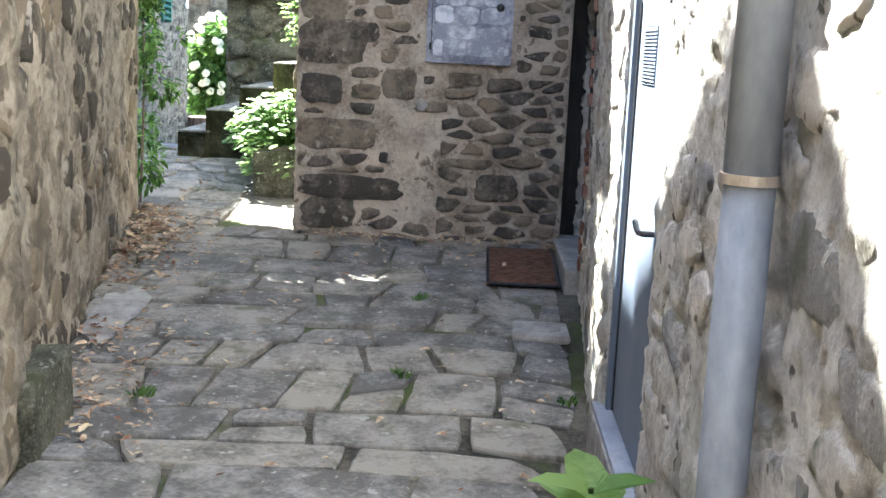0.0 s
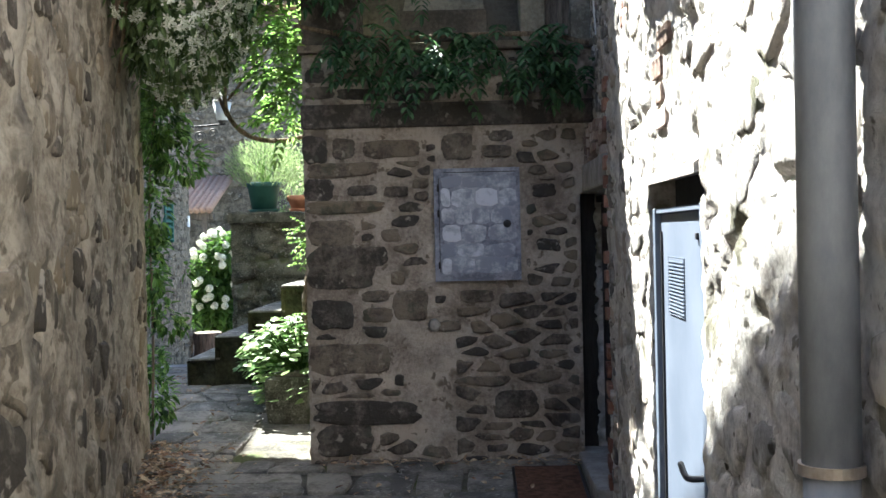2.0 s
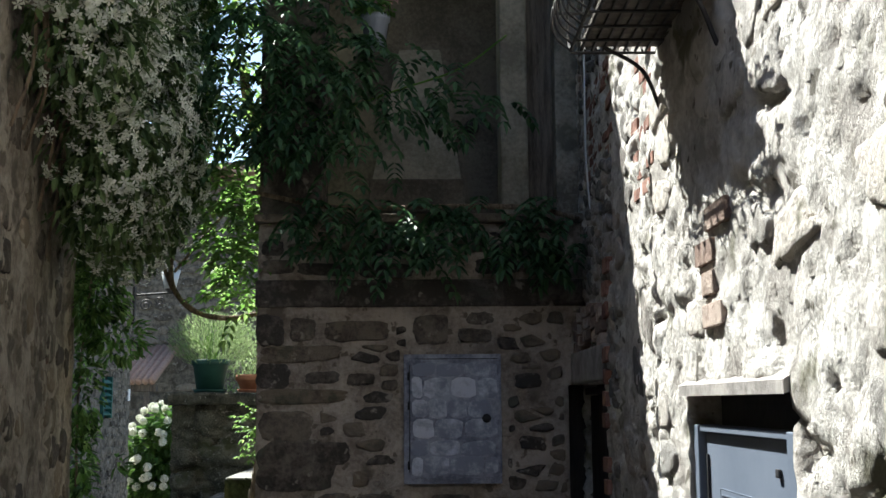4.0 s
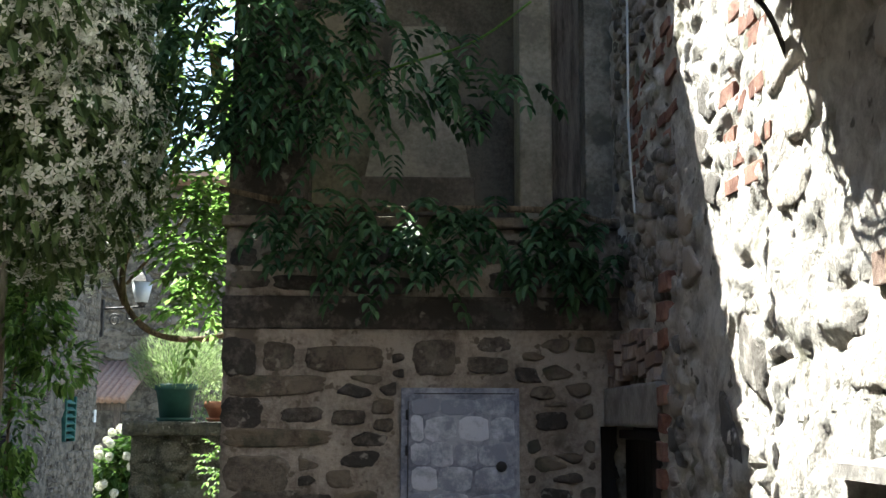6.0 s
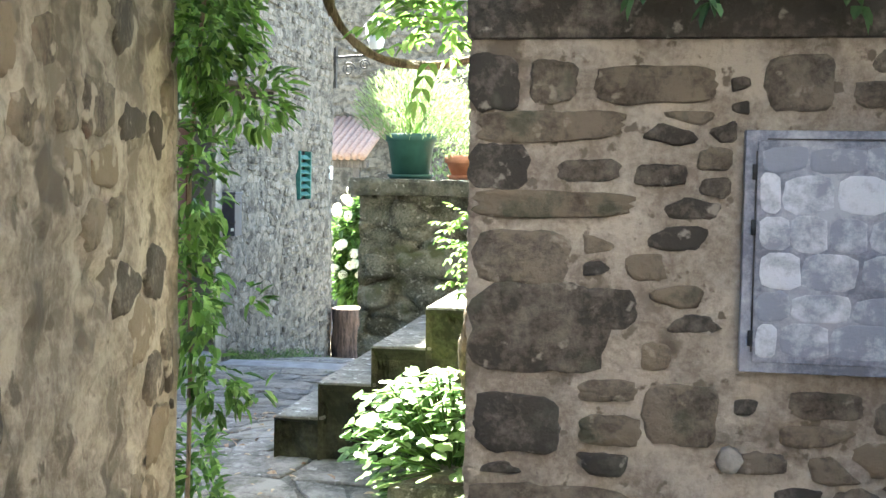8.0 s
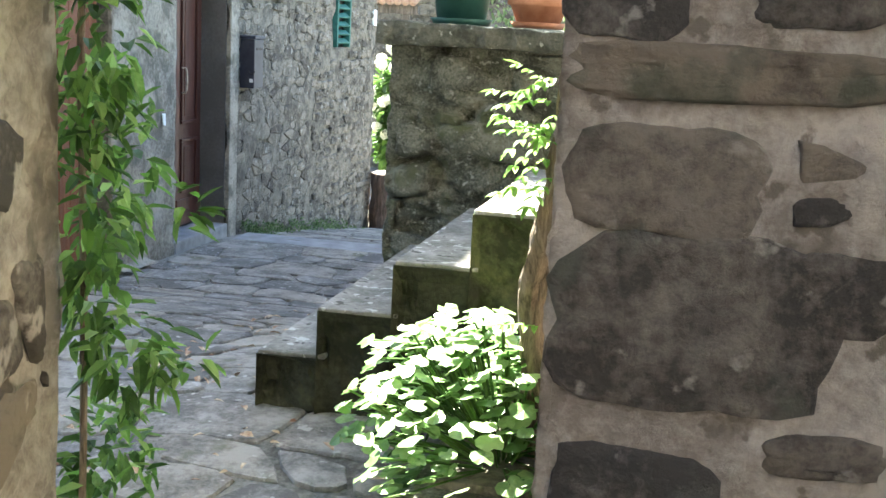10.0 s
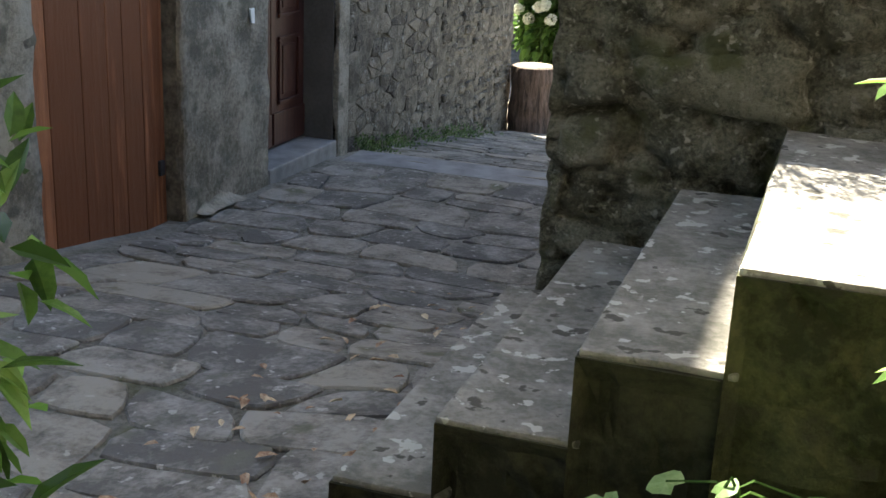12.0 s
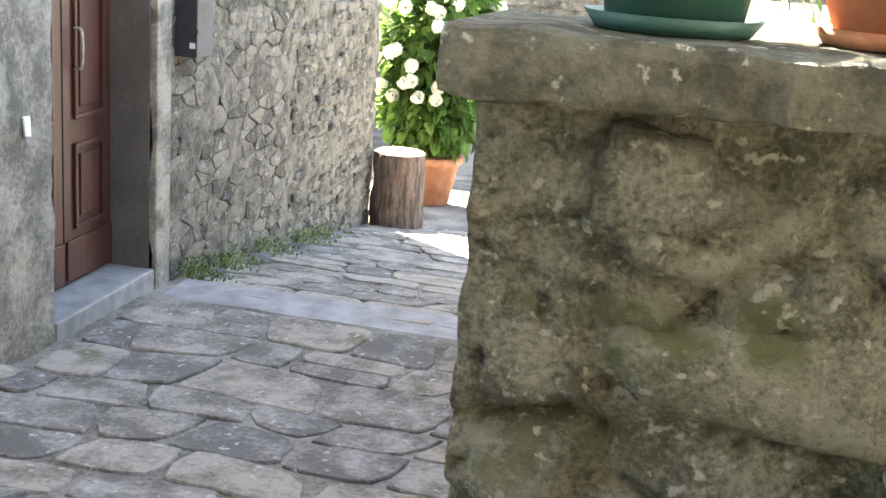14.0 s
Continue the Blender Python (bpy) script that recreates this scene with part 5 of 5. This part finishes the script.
def creeper():
    d = empty("wisteria", (-0.93, 9.4, 0.3), "old twisted creeper trunk with bright leaves climbing over the gap", "climbing plant")
    r = random.Random(17)
    bm = bmesh.new()
    main = curve([(-0.93, 9.42, 0.28), (-0.95, 9.36, 0.62), (-0.94, 9.30, 0.95), (-0.90, 9.28, 1.22), (-0.875, 9.22, 1.6), (-0.86, 9.1, 2.2), (-0.9, 8.9, 2.9), (-1.0, 8.7, 3.6)], 8)
    tube(bm, main, [0.052 - 0.022 * k / len(main) for k in range(len(main))], 12, wobble=0.45)
    wpart("trunk", bm, "bark", d)
    bm = bmesh.new()
    twist = curve([(-0.90, 9.44, 0.28), (-0.92, 9.30, 0.55), (-0.98, 9.30, 0.80), (-0.93, 9.22, 1.05), (-0.86, 9.24, 1.35), (-0.89, 9.16, 1.8), (-0.84, 9.0, 2.4)], 8)
    tube(bm, twist, [0.036 - 0.014 * k / len(twist) for k in range(len(twist))], 10, wobble=0.4)
    wpart("second_stem", bm, "bark", d)
    for pts, rad in (([(-0.87, 9.0, 2.05), (-1.05, 8.75, 1.99), (-1.25, 8.6, 2.02), (-1.38, 8.55, 2.18), (-1.36, 8.5, 2.42), (-1.22, 8.5, 2.66), (-1.1, 8.5, 3.0)], 0.016),
                     ([(-1.36, 8.5, 2.25), (-1.2, 8.5, 2.45), (-1.0, 8.6, 2.75), (-0.9, 8.6, 3.1)], 0.008),
                     ([(-1.38, 8.55, 2.15), (-1.5, 8.5, 2.5), (-1.6, 8.4, 3.0)], 0.012)):
        wpart("branch", tube(bmesh.new(), curve(pts, 7), rad, 8, wobble=0.3), "bark", d)
    bm = bmesh.new()
    blobs = (((-0.92, 8.25, 2.60), (0.14, 0.26, 0.42), 110), ((-0.93, 8.40, 2.26), (0.11, 0.22, 0.28), 60), ((-0.98, 8.25, 3.25), (0.26, 0.36, 0.5), 100), ((-1.35, 8.05, 3.85), (0.50, 0.40, 0.45), 240), ((-1.50, 8.3, 3.10), (0.20, 0.30, 0.25), 30))
    for c, rad, n in blobs:
        for _ in range(n):
            v = ball(r)
            q = Vector(c) + Vector((v.x * rad[0], v.y * rad[1], v.z * rad[2]))
            pinnate(bm, q, Vector((v.x, v.y, 0.1)) + ball(r) * 0.8, r.uniform(0.14, 0.26), r, 4, 0.068)
    wpart("crown", bm, "leaf_bright", d, "bright green compound leaves")
    for k in range(18):
        bm = bmesh.new()
        z = r.choice((r.uniform(1.05, 1.45), r.uniform(0.55, 1.5)))
        base = Vector((-0.93, 9.28, z))
        pinnate(bm, base, Vector((-0.5, -0.4, 0.1)) + ball(r), r.uniform(0.10, 0.22), r, 4, 0.042)
        tagged(wpart("shoot", bm, "leaf_bright", d), kind="stuff")


creeper()


def ledge_wisteria():
    d = empty("ledge_creeper", (0.2, 7.8, 2.4), "shaded creeper with drooping compound leaves along the loggia sill", "climbing plant")
    r = random.Random(31)
    wpart("stem", tube(bmesh.new(), curve([(-0.8, 7.85, 2.62), (-0.3, 7.80, 2.52), (0.2, 7.82, 2.53), (0.7, 7.80, 2.52), (1.0, 7.75, 2.45)], 7), 0.014, 8, wobble=0.3), "bark", d)
    bm = bmesh.new()
    for k in range(170):
        x = r.uniform(-0.6, 1.02)
        dens = 0.5 + 0.5 * noise.noise(Vector((x * 3, 0, 7)))
        if r.random() > dens + 0.25:
            continue
        q = Vector((x, r.uniform(7.66, 7.84), r.uniform(2.22, 2.58)))
        pinnate(bm, q, Vector((r.uniform(-0.9, 0.9), -0.6, r.uniform(-0.7, 0.35))), r.uniform(0.14, 0.26), r, 5, 0.072, 0.9)
    for k in range(62):
        v = ball(r)
        q = Vector((-0.30, 7.75, 3.15)) + Vector((v.x * 0.42, v.y * 0.2, v.z * 0.55))
        pinnate(bm, q, Vector((v.x, -0.5, v.z * 0.4 - 0.2)) + ball(r) * 0.7, r.uniform(0.15, 0.28), r, 5, 0.07, 0.9)
    # Dark-coloured clump stands in for shaded crown leaves and hides brighter ones behind.
    for k in range(190):
        v = ball(r)
        q = Vector((-0.70, 7.70, 3.42)) + Vector((v.x * 0.50, v.y * 0.20, v.z * 0.60))
        pinnate(bm, q, Vector((v.x, -0.5, v.z * 0.4 - 0.3)) + ball(r) * 0.7, r.uniform(0.15, 0.28), r, 5, 0.07, 0.9)
    for k in range(34):
        v = ball(r)
        q = Vector((0.1, 7.70, 3.15)) + Vector((v.x * 0.55, v.y * 0.15, v.z * 0.25))
        pinnate(bm, q, Vector((0.4, -0.4, -0.2)) + ball(r) * 0.9, r.uniform(0.15, 0.28), r, 5, 0.07, 0.9)
    wpart("leaves", bm, "leaf_wisteria", d)
    wpart("shoot", tube(bmesh.new(), curve([(-0.5, 7.8, 3.0), (0.0, 7.68, 3.15), (0.35, 7.6, 3.25), (0.6, 7.55, 3.42)], 6), 0.006, 6), "leaf_bright", d)


ledge_wisteria()


def jasmine():
    d = empty("star_jasmine", (-1.75, 7.6, 2.2), "star jasmine full of white flowers hanging over the wall end", "climbing plant")
    r = random.Random(77)
    blobs = [((-1.35, 6.5, 3.5), (0.35, 0.7, 0.8)), ((-1.45, 7.2, 3.1), (0.42, 0.65, 0.9)), ((-1.50, 7.8, 2.95), (0.46, 0.55, 0.80)), ((-1.55, 8.2, 3.2), (0.45, 0.45, 0.9)), ((-1.60, 7.7, 3.9), (0.6, 0.9, 0.7)), ((-1.28, 5.9, 3.7), (0.25, 0.5, 0.6))]
    wpart("foliage", leaf_mass(blobs, r, 4200, 0.075, 0.42, shell=0.7), "leaf_dark", d)
    bm = bmesh.new()
    for c, rad in blobs:
        for k in range(int(900 * rad[1] * rad[2])):
            v = ball(r).normalized()
            if v.x < -0.25:
                v.x = -v.x
            q = Vector(c) + Vector((v.x * rad[0], v.y * rad[1], v.z * rad[2])) * r.uniform(0.92, 1.08)
            for _ in range(r.randint(1, 4)):
                flower(bm, q + ball(r) * 0.045, v + ball(r) * 0.6, r.uniform(0.022, 0.034), r)
    tagged(wpart("blossom", bm, "petal", d, "small white star flowers"), kind="stuff")
    for k in range(12):
        y = r.uniform(5.9, 8.3)
        x = -1.22 - 0.1825 * (y - 4.5) + 0.03
        wpart("stem", tube(bmesh.new(), curve([(x, y, r.uniform(2.2, 2.6)), (x + 0.05, y + 0.1, 2.9), (x + 0.02, y + r.uniform(-0.2, 0.2), 3.6)], 4), 0.008, 6), "bark", d)


jasmine()


def end_creeper():
    d = empty("leafy_creeper", (-1.88, 8.62, -0.05), "bright leafy creeper growing up the end of the wall", "climbing plant")
    r = random.Random(55)
    wpart("stem", tube(bmesh.new(), curve([(-1.96, 8.60, -0.08), (-1.93, 8.58, 0.8), (-1.94, 8.60, 1.6), (-1.86, 8.58, 2.4)], 6), 0.009, 8, wobble=0.3), "bark", d)
    # The last two clumps are added out of view to shade the floor.
    blobs = [((-1.86, 8.60, 2.15), (0.20, 0.16, 0.35)), ((-1.70, 8.58, 1.85), (0.16, 0.14, 0.18)), ((-1.90, 8.60, 1.55), (0.10, 0.12, 0.35)), ((-1.91, 8.60, 1.05), (0.09, 0.10, 0.35)), ((-1.82, 8.60, 0.78), (0.09, 0.1, 0.14)), ((-1.91, 8.60, 0.25), (0.10, 0.12, 0.22)), ((-1.72, 8.60, 1.10), (0.07, 0.08, 0.06)), ((-1.70, 8.60, 0.74), (0.07, 0.08, 0.06)), ((-2.0, 8.85, 0.35), (0.06, 0.2, 0.25)), ((-2.02, 8.9, 1.15), (0.05, 0.2, 0.3)), ((-2.30, 9.2, 2.5), (0.22, 0.42, 0.6)), ((-2.35, 9.4, 3.3), (0.25, 0.45, 0.55))]
    wpart("leaves", leaf_mass(blobs, r, 11000, 0.074, 0.44), "leaf_mid", d)
    wpart("brighter_leaves", leaf_mass(blobs, r, 7500, 0.066, 0.44), "leaf_bright", d, "leaves in a brighter green")
    # Dense unseen leaves, added to block sun flecks on the alley floor.
    wpart("sun_block_leaves", leaf_mass([((-2.1, 9.3, 2.75), (0.26, 0.36, 0.5)), ((-2.37, 9.75, 3.95), (0.35, 0.45, 0.45)), ((-2.26, 9.75, 4.10), (0.25, 0.30, 0.32))], r, 22000, 0.08, 0.5), "leaf_mid", d)


end_creeper()


def weed():
    d = empty("nettle_weed", (0.66, 3.0, floor_z(3.0)), "light green weed with toothed leaves at the foot of the wall", "plant")
    r = random.Random(9)
    wpart("stem", tube(bmesh.new(), curve([(0.66, 3.0, -0.44), (0.67, 2.99, -0.1), (0.66, 3.0, 0.2)], 5), 0.006, 6), "leaf_mid", d)
    bm = bmesh.new()
    for k in range(9):
        z = -0.15 + 0.042 * k
        for s in range(4):
            w = s * 1.57 + k * 0.8
            leaf(bm, Vector((0.66, 3.0, z)), Vector((math.cos(w), math.sin(w), 0.35)), Vector((0, 0, 1)), r.uniform(0.13, 0.20), 0.105, 0.15)
    wpart("leaves", bm, "leaf_bright", d)


weed()
for k, (x, y) in enumerate(((0.10, 5.55), (0.82, 5.35), (-0.95, 5.2), (0.12, 6.6))):
    t = empty("grass_tuft", (x, y, floor_z(y) - 0.02), "small green weed tuft in a paving joint", "plant", group="weeds in the joints")
    bm = bmesh.new()
    for _ in range(40):
        leaf(bm, Vector((x + rng.uniform(-0.04, 0.04), y + rng.uniform(-0.05, 0.05), floor_z(y) - 0.015)), Vector((rng.uniform(-1, 1), rng.uniform(-1, 1), 1.2)), ball(rng), rng.uniform(0.02, 0.06), 0.012)
    wpart("grass", bm, "leaf_mid", t)

bm = bmesh.new()
for k in range(1600):
    y = 15.45 + 3.0 * rng.random() ** 1.4
    x = -4.36 + abs(rng.gauss(0, 0.10))
    if noise.noise(Vector((y * 3, 0, 4))) > -0.15:
        leaf(bm, Vector((x, y, floor_z(y) + 0.01 + rng.random() * 0.10 * max(0, 1 - (x + 4.36) / 0.12))), Vector((rng.uniform(-0.3, 1), rng.uniform(-1, 1), 0.8)), ball(rng), rng.uniform(0.015, 0.035), 0.014)
tagged(part("moss", bm, "leaf_dark"), "dark green moss and weeds along the foot of the house wall", "moss", kind="stuff")

# ---------------------------------------------------------------- fallen leaves
bm = bmesh.new()
r = random.Random(40)


def lane_edges(y):
    left = -1.22 - 0.1825 * (y - 4.5) if y < 8.5 else -4.3
    right = 0.86 if y < 7.85 else (-1.3 if y < 10.0 else -2.15)
    return left, right


for k in range(1200):
    q = r.random()
    if q < 0.55:
        y = min(8.4, max(6.6, r.gauss(7.5, 0.45)))
        x = lane_edges(y)[0] + abs(r.gauss(0, 0.20)) + 0.03
    elif q < 0.70:
        y = r.uniform(4.6, 6.0)
        x = -1.22 - 0.1825 * (y - 4.5) + abs(r.gauss(0, 0.25)) + 0.03
    elif q < 0.80:
        y, x = 7.84 - abs(r.gauss(0, 0.06)), r.uniform(-0.6, 0.9)
    else:
        y = r.uniform(4.4, 12.5)
        lo, hi = lane_edges(y)
        x = r.uniform(max(lo, -2.8), hi)
    z = floor_at(x, y) + r.uniform(0.010, 0.03)
    if 0.48 < x < 0.87 and 6.85 < y < 7.62:
        z += 0.034
    s = r.uniform(0.028, 0.065)
    leaf(bm, Vector((x, y, z)), Vector((r.uniform(-1, 1), r.uniform(-1, 1), r.uniform(-0.1, 0.35))), Vector((0, 0, 1)) + ball(r) * 0.5, s, s * 0.5)
tagged(part("fallen_leaves", bm, "dry_leaf"), "dry brown and yellow leaves scattered on the paving", "leaves", kind="stuff")

# ---------------------------------------------------------------- stones of the walls
r = random.Random(101)
brown = [stone_mesh("stone", r, "stone", sides=30, ragged=0.07, square=4.5, dome=0.45) for _ in range(18)]
PLACED = ((-0.70, 1.86, 0.14, 0.16), (-0.52, 1.863, 0.13, 0.115), (-0.22, 1.853, 0.32, 0.105), (0.19, 1.859, 0.18, 0.15), (0.43, 1.825, 0.17, 0.07),
          (-0.53, 1.73, 0.41, 0.085), (-0.68, 1.607, 0.17, 0.125), (-0.41, 1.598, 0.17, 0.06), (-0.20, 1.587, 0.14, 0.06), (-0.52, 1.497, 0.45, 0.075),
          (-0.61, 1.335, 0.27, 0.16), (-0.55, 1.122, 0.39, 0.25), (-0.34, 1.188, 0.15, 0.115), (-0.20, 1.05, 0.085, 0.075), (-0.34, 0.94, 0.16, 0.06),
          (-0.12, 0.878, 0.205, 0.17), (-0.33, 0.82, 0.17, 0.085), (-0.61, 0.83, 0.24, 0.17), (0.29, 0.925, 0.19, 0.075), (0.72, 1.573, 0.13, 0.075),
          (-0.51, 0.55, 0.46, 0.18), (-0.41, 0.21, 0.60, 0.14), (-0.55, 0.04, 0.32, 0.18), (0.52, 0.25, 0.25, 0.16))
laid = [(x + 0.77, z, w * 1.08, h * 1.1) for x, z, w, h in PLACED]
put_stones(FRONT, laid, brown, wall_front, r, 0.016, turn=0.05)
blocked = [(a - w / 2 - 0.018, a + w / 2 + 0.018, b - h / 2 - 0.014, b + h / 2 + 0.014) for a, b, w, h in laid] + [(0.79, 1.36, 1.0, 1.74), (0.60, 0.90, 0.05, 0.70)]
rubble(FRONT, 0.01, 1.70, -0.15, 0.95, r, (0.21, 0.085), 0.012, 0.92, 0.012, "stone", wall_front, blocked, worn=True)
rubble(FRONT, 0.01, 1.70, 0.96, 1.96, r, (0.17, 0.078), 0.013, 0.85, 0.010, "stone", wall_front, blocked, worn=True)
put_stones(FRONT, lay_stones(FRONT, 0.02, 1.74, 2.14, 2.43, r, (0.08, 0.15), (0.15, 0.35), 0.02, 0.9), brown, wall_front, r, 0.016)
rubble(SIDE, 0.0, 0.8, 0.0, 2.3, r, (0.22, 0.13), 0.016, 0.5, 0.018, "stone", wall_side, worn=True)
wall("wall_corner", Face((-0.772, 8.41, 0.0), (0, -1)), 0.495, -0.2, 1.98, 0.02, "mortar", "rough sunlit corner of the rubble wall", rough=0.003, cell=0.012, freq=14, relief=stonework((0.12, 0.09), 0.004, 0.008, 0.007, 13.0))

rubble(RIGHT, 0.0, 3.6, -0.35, 3.0, r, (0.26, 0.14), 0.016, 0.30, 0.006, "stone_pale", wall_right, [(0.38, 1.42, -0.5, 1.62), (0.85, 1.1, 1.65, 1.98)], worn=True)
rubble(RIGHT_FAR, 1.72, 2.82, -0.3, 3.7, r, (0.26, 0.13), 0.014, 0.3, 0.005, "stone_mid", wall_right_far, [(2.42, 2.85, 2.16, 2.74)], slant=-0.25, worn=True)
rubble(RIGHT_FAR, 0.22, 1.70, 0.0, 3.7, r, (0.19, 0.060), 0.005, 0.9, 0.010, "stone_mid", wall_right_far, [(0.02, 1.46, -0.5, 1.98), (0.66, 1.78, 2.58, 3.06), (2.42, 2.85, 2.16, 2.74)], slant=-0.25, worn=True)
rubble(LEFT, 0.05, 4.0, -0.4, 3.3, r, (0.27, 0.17), 0.018, 0.5, 0.007, "stone_left", wall_left, worn=True)
rubble(LEFT_NEAR, 5.0, 6.0, -0.4, 3.3, r, (0.34, 0.24), 0.02, 0.7, 0.010, "stone_left", wall_left_near, worn=True)

rest_stone = [stone_mesh("stone", r, "stone_far_rest", sides=9, ragged=0.10, square=9, dome=0.3) for _ in range(8)]
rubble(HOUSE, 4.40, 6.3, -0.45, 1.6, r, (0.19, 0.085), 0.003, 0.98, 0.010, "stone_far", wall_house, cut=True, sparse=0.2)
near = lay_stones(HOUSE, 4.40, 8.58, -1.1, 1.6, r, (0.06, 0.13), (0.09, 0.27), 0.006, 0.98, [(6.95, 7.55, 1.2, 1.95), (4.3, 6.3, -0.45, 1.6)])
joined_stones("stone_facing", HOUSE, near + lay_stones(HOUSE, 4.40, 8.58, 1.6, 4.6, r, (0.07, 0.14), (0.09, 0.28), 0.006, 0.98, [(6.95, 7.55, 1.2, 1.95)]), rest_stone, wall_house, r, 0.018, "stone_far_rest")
rubble(TERRACE, 0.02, 2.2, -0.1, 1.44, r, (0.30, 0.17), 0.010, 0.6, 0.024, "mossy", wall_terrace, sparse=0.15, worn=True)


# ---------------------------------------------------------------- flagstones
def flagstone(poly, top, rng, parent, joint=1.0):
    """One slab with a worn uneven outline and an open joint around it."""
    c = sum(poly, Vector((0, 0))) / len(poly)
    outline = []
    for a, b in zip(poly, poly[1:] + poly[:1]):
        n = max(2, int((b - a).length / 0.09))
        for k in range(n):
            v = a + (b - a) * (k / n)
            wob = 0.018 * noise.noise(Vector((v.x * 6, v.y * 6, 2.0)))
            inward = (c - v).normalized()
            outline.append(v + inward * (joint * wob + ((0.014 if joint == 1.0 else 0.028) if k == 0 else 0.0) + rng.uniform(0, 0.004)))
    n = len(outline)
    tilt = Vector((rng.uniform(-0.012, 0.012), rng.uniform(-0.012, 0.012))) * joint
    bm = bmesh.new()
    rings = []
    for shrink, dz in ((1.0, -0.05), (0.996, -0.008), (0.965, 0.0), (0.55, 0.001)):
        ring = []
        for v in outline:
            q = c + (v - c) * shrink
            ring.append(bm.verts.new((q.x, q.y, floor_at(q.x, q.y) + dz + top + tilt.dot(q - c) + 0.006 * noise.noise(Vector((q.x * 5, q.y * 5, 1))))))
        rings.append(ring)
    for r0, r1 in zip(rings, rings[1:]):
        for k in range(n):
            bm.faces.new((r0[k], r0[(k + 1) % n], r1[(k + 1) % n], r1[k]))
    bm.faces.new(rings[-1])
    me = bpy.data.meshes.new("flagstone")
    bm.normal_update()
    bm.to_mesh(me)
    bm.free()
    me.materials.append(M["flag"])
    return piece("flagstone", me, Matrix(), parent)


def bend(x, y):
    wild = ease(8.0, 9.0, y)
    return 0.10 * noise.noise(Vector((x * 1.3, y * 0.5, 5))) + 0.10 * noise.noise(Vector((x * 0.5, y * 0.3, 9))) + 0.06 * wild * noise.noise(Vector((x * 2.9, y * 1.1, 15)))


def lay_flag(poly, rng, left, right):
    poly = clip(poly, Vector((left, 0)), Vector((-1, 0)))
    poly = clip(poly, Vector((right, 0)), Vector((1, 0)))
    if len(poly) > 2 and sum(a.cross(b) for a, b in zip(poly, poly[1:] + poly[:1])) > 0.03:
        close = poly[0].y > 8.3
        flagstone(poly, rng.uniform(-0.004, 0.003) if close else rng.uniform(-0.008, 0.006), rng, ground, 0.6 if close else 1.0)


r = random.Random(66)
y = 3.8
while y < 19.5:
    lane = y > 8.3
    deep = r.choice((r.uniform(0.22, 0.30), r.uniform(0.30, 0.44))) if lane else r.choice((r.uniform(0.22, 0.34), r.uniform(0.34, 0.52)))
    left, right = lane_edges(y + deep / 2)
    left = max(left, -4.34)
    x, slant = left - r.uniform(0.0, 0.4), 0.0
    while x < right and not 14.98 < y + deep / 2 < 15.5:
        w = r.choice((r.uniform(0.26, 0.40), r.uniform(0.40, 0.62))) if lane else r.choice((r.uniform(0.22, 0.40), r.uniform(0.40, 0.85)))
        lean = r.uniform(-0.07, 0.07) if lane else r.uniform(-0.05, 0.05)
        g = r.uniform(0.0, 0.006) if lane else r.uniform(0.003, 0.011)
        y1 = y + deep
        a, b = Vector((x + g - slant, y + g + bend(x, y))), Vector((x + w - g - lean, y + g + bend(x + w, y)))
        c, e = Vector((x + w - g + lean, y1 - g + bend(x + w, y1))), Vector((x + g + slant, y1 - g + bend(x, y1)))
        if r.random() < 0.22 and deep > 0.3:
            s0, s1 = r.uniform(0.35, 0.65), r.uniform(0.35, 0.65)
            m, n = a + (e - a) * s0, b + (c - b) * s1
            k = Vector((0, 0.006))
            lay_flag([a, b, n - k, m - k], r, left, right)
            lay_flag([m + k, n + k, c, e], r, left, right)
        elif r.random() < 0.15:
            f = r.uniform(0.3, 0.6)
            lay_flag([a, b, b + (c - b) * f, c + (e - c) * f * 0.5, e], r, left, right)
        else:
            lay_flag([a, b, c, e], r, left, right)
        x, slant = x + w, lean
    y += deep
bm = bmesh.new()
rim = []
for k in range(22):
    w = 2 * math.pi * k / 22
    q = Vector((-1.36, 6.15)) + Vector((0.13 * math.cos(w), 0.34 * math.sin(w))) * (1 + 0.6 * noise.noise(Vector((math.cos(w) * 1.5, math.sin(w) * 1.5, 3))))
    rim.append(bm.verts.new((max(q.x, -1.5), q.y, floor_z(q.y) + 0.012)))
bm.faces.new(rim)
tagged(part("pale_floor_patch", bm, "cement"), "pale patch on the paving at the foot of the left wall", "patch", kind="structure")
tagged(part("kerb_step", one_box(-4.3, -2.1, 15.06, 15.46, -0.42, -0.286, bevel=0.02), "sill_blue"), "long pale grey stone slab across the lane", "step", kind="structure")
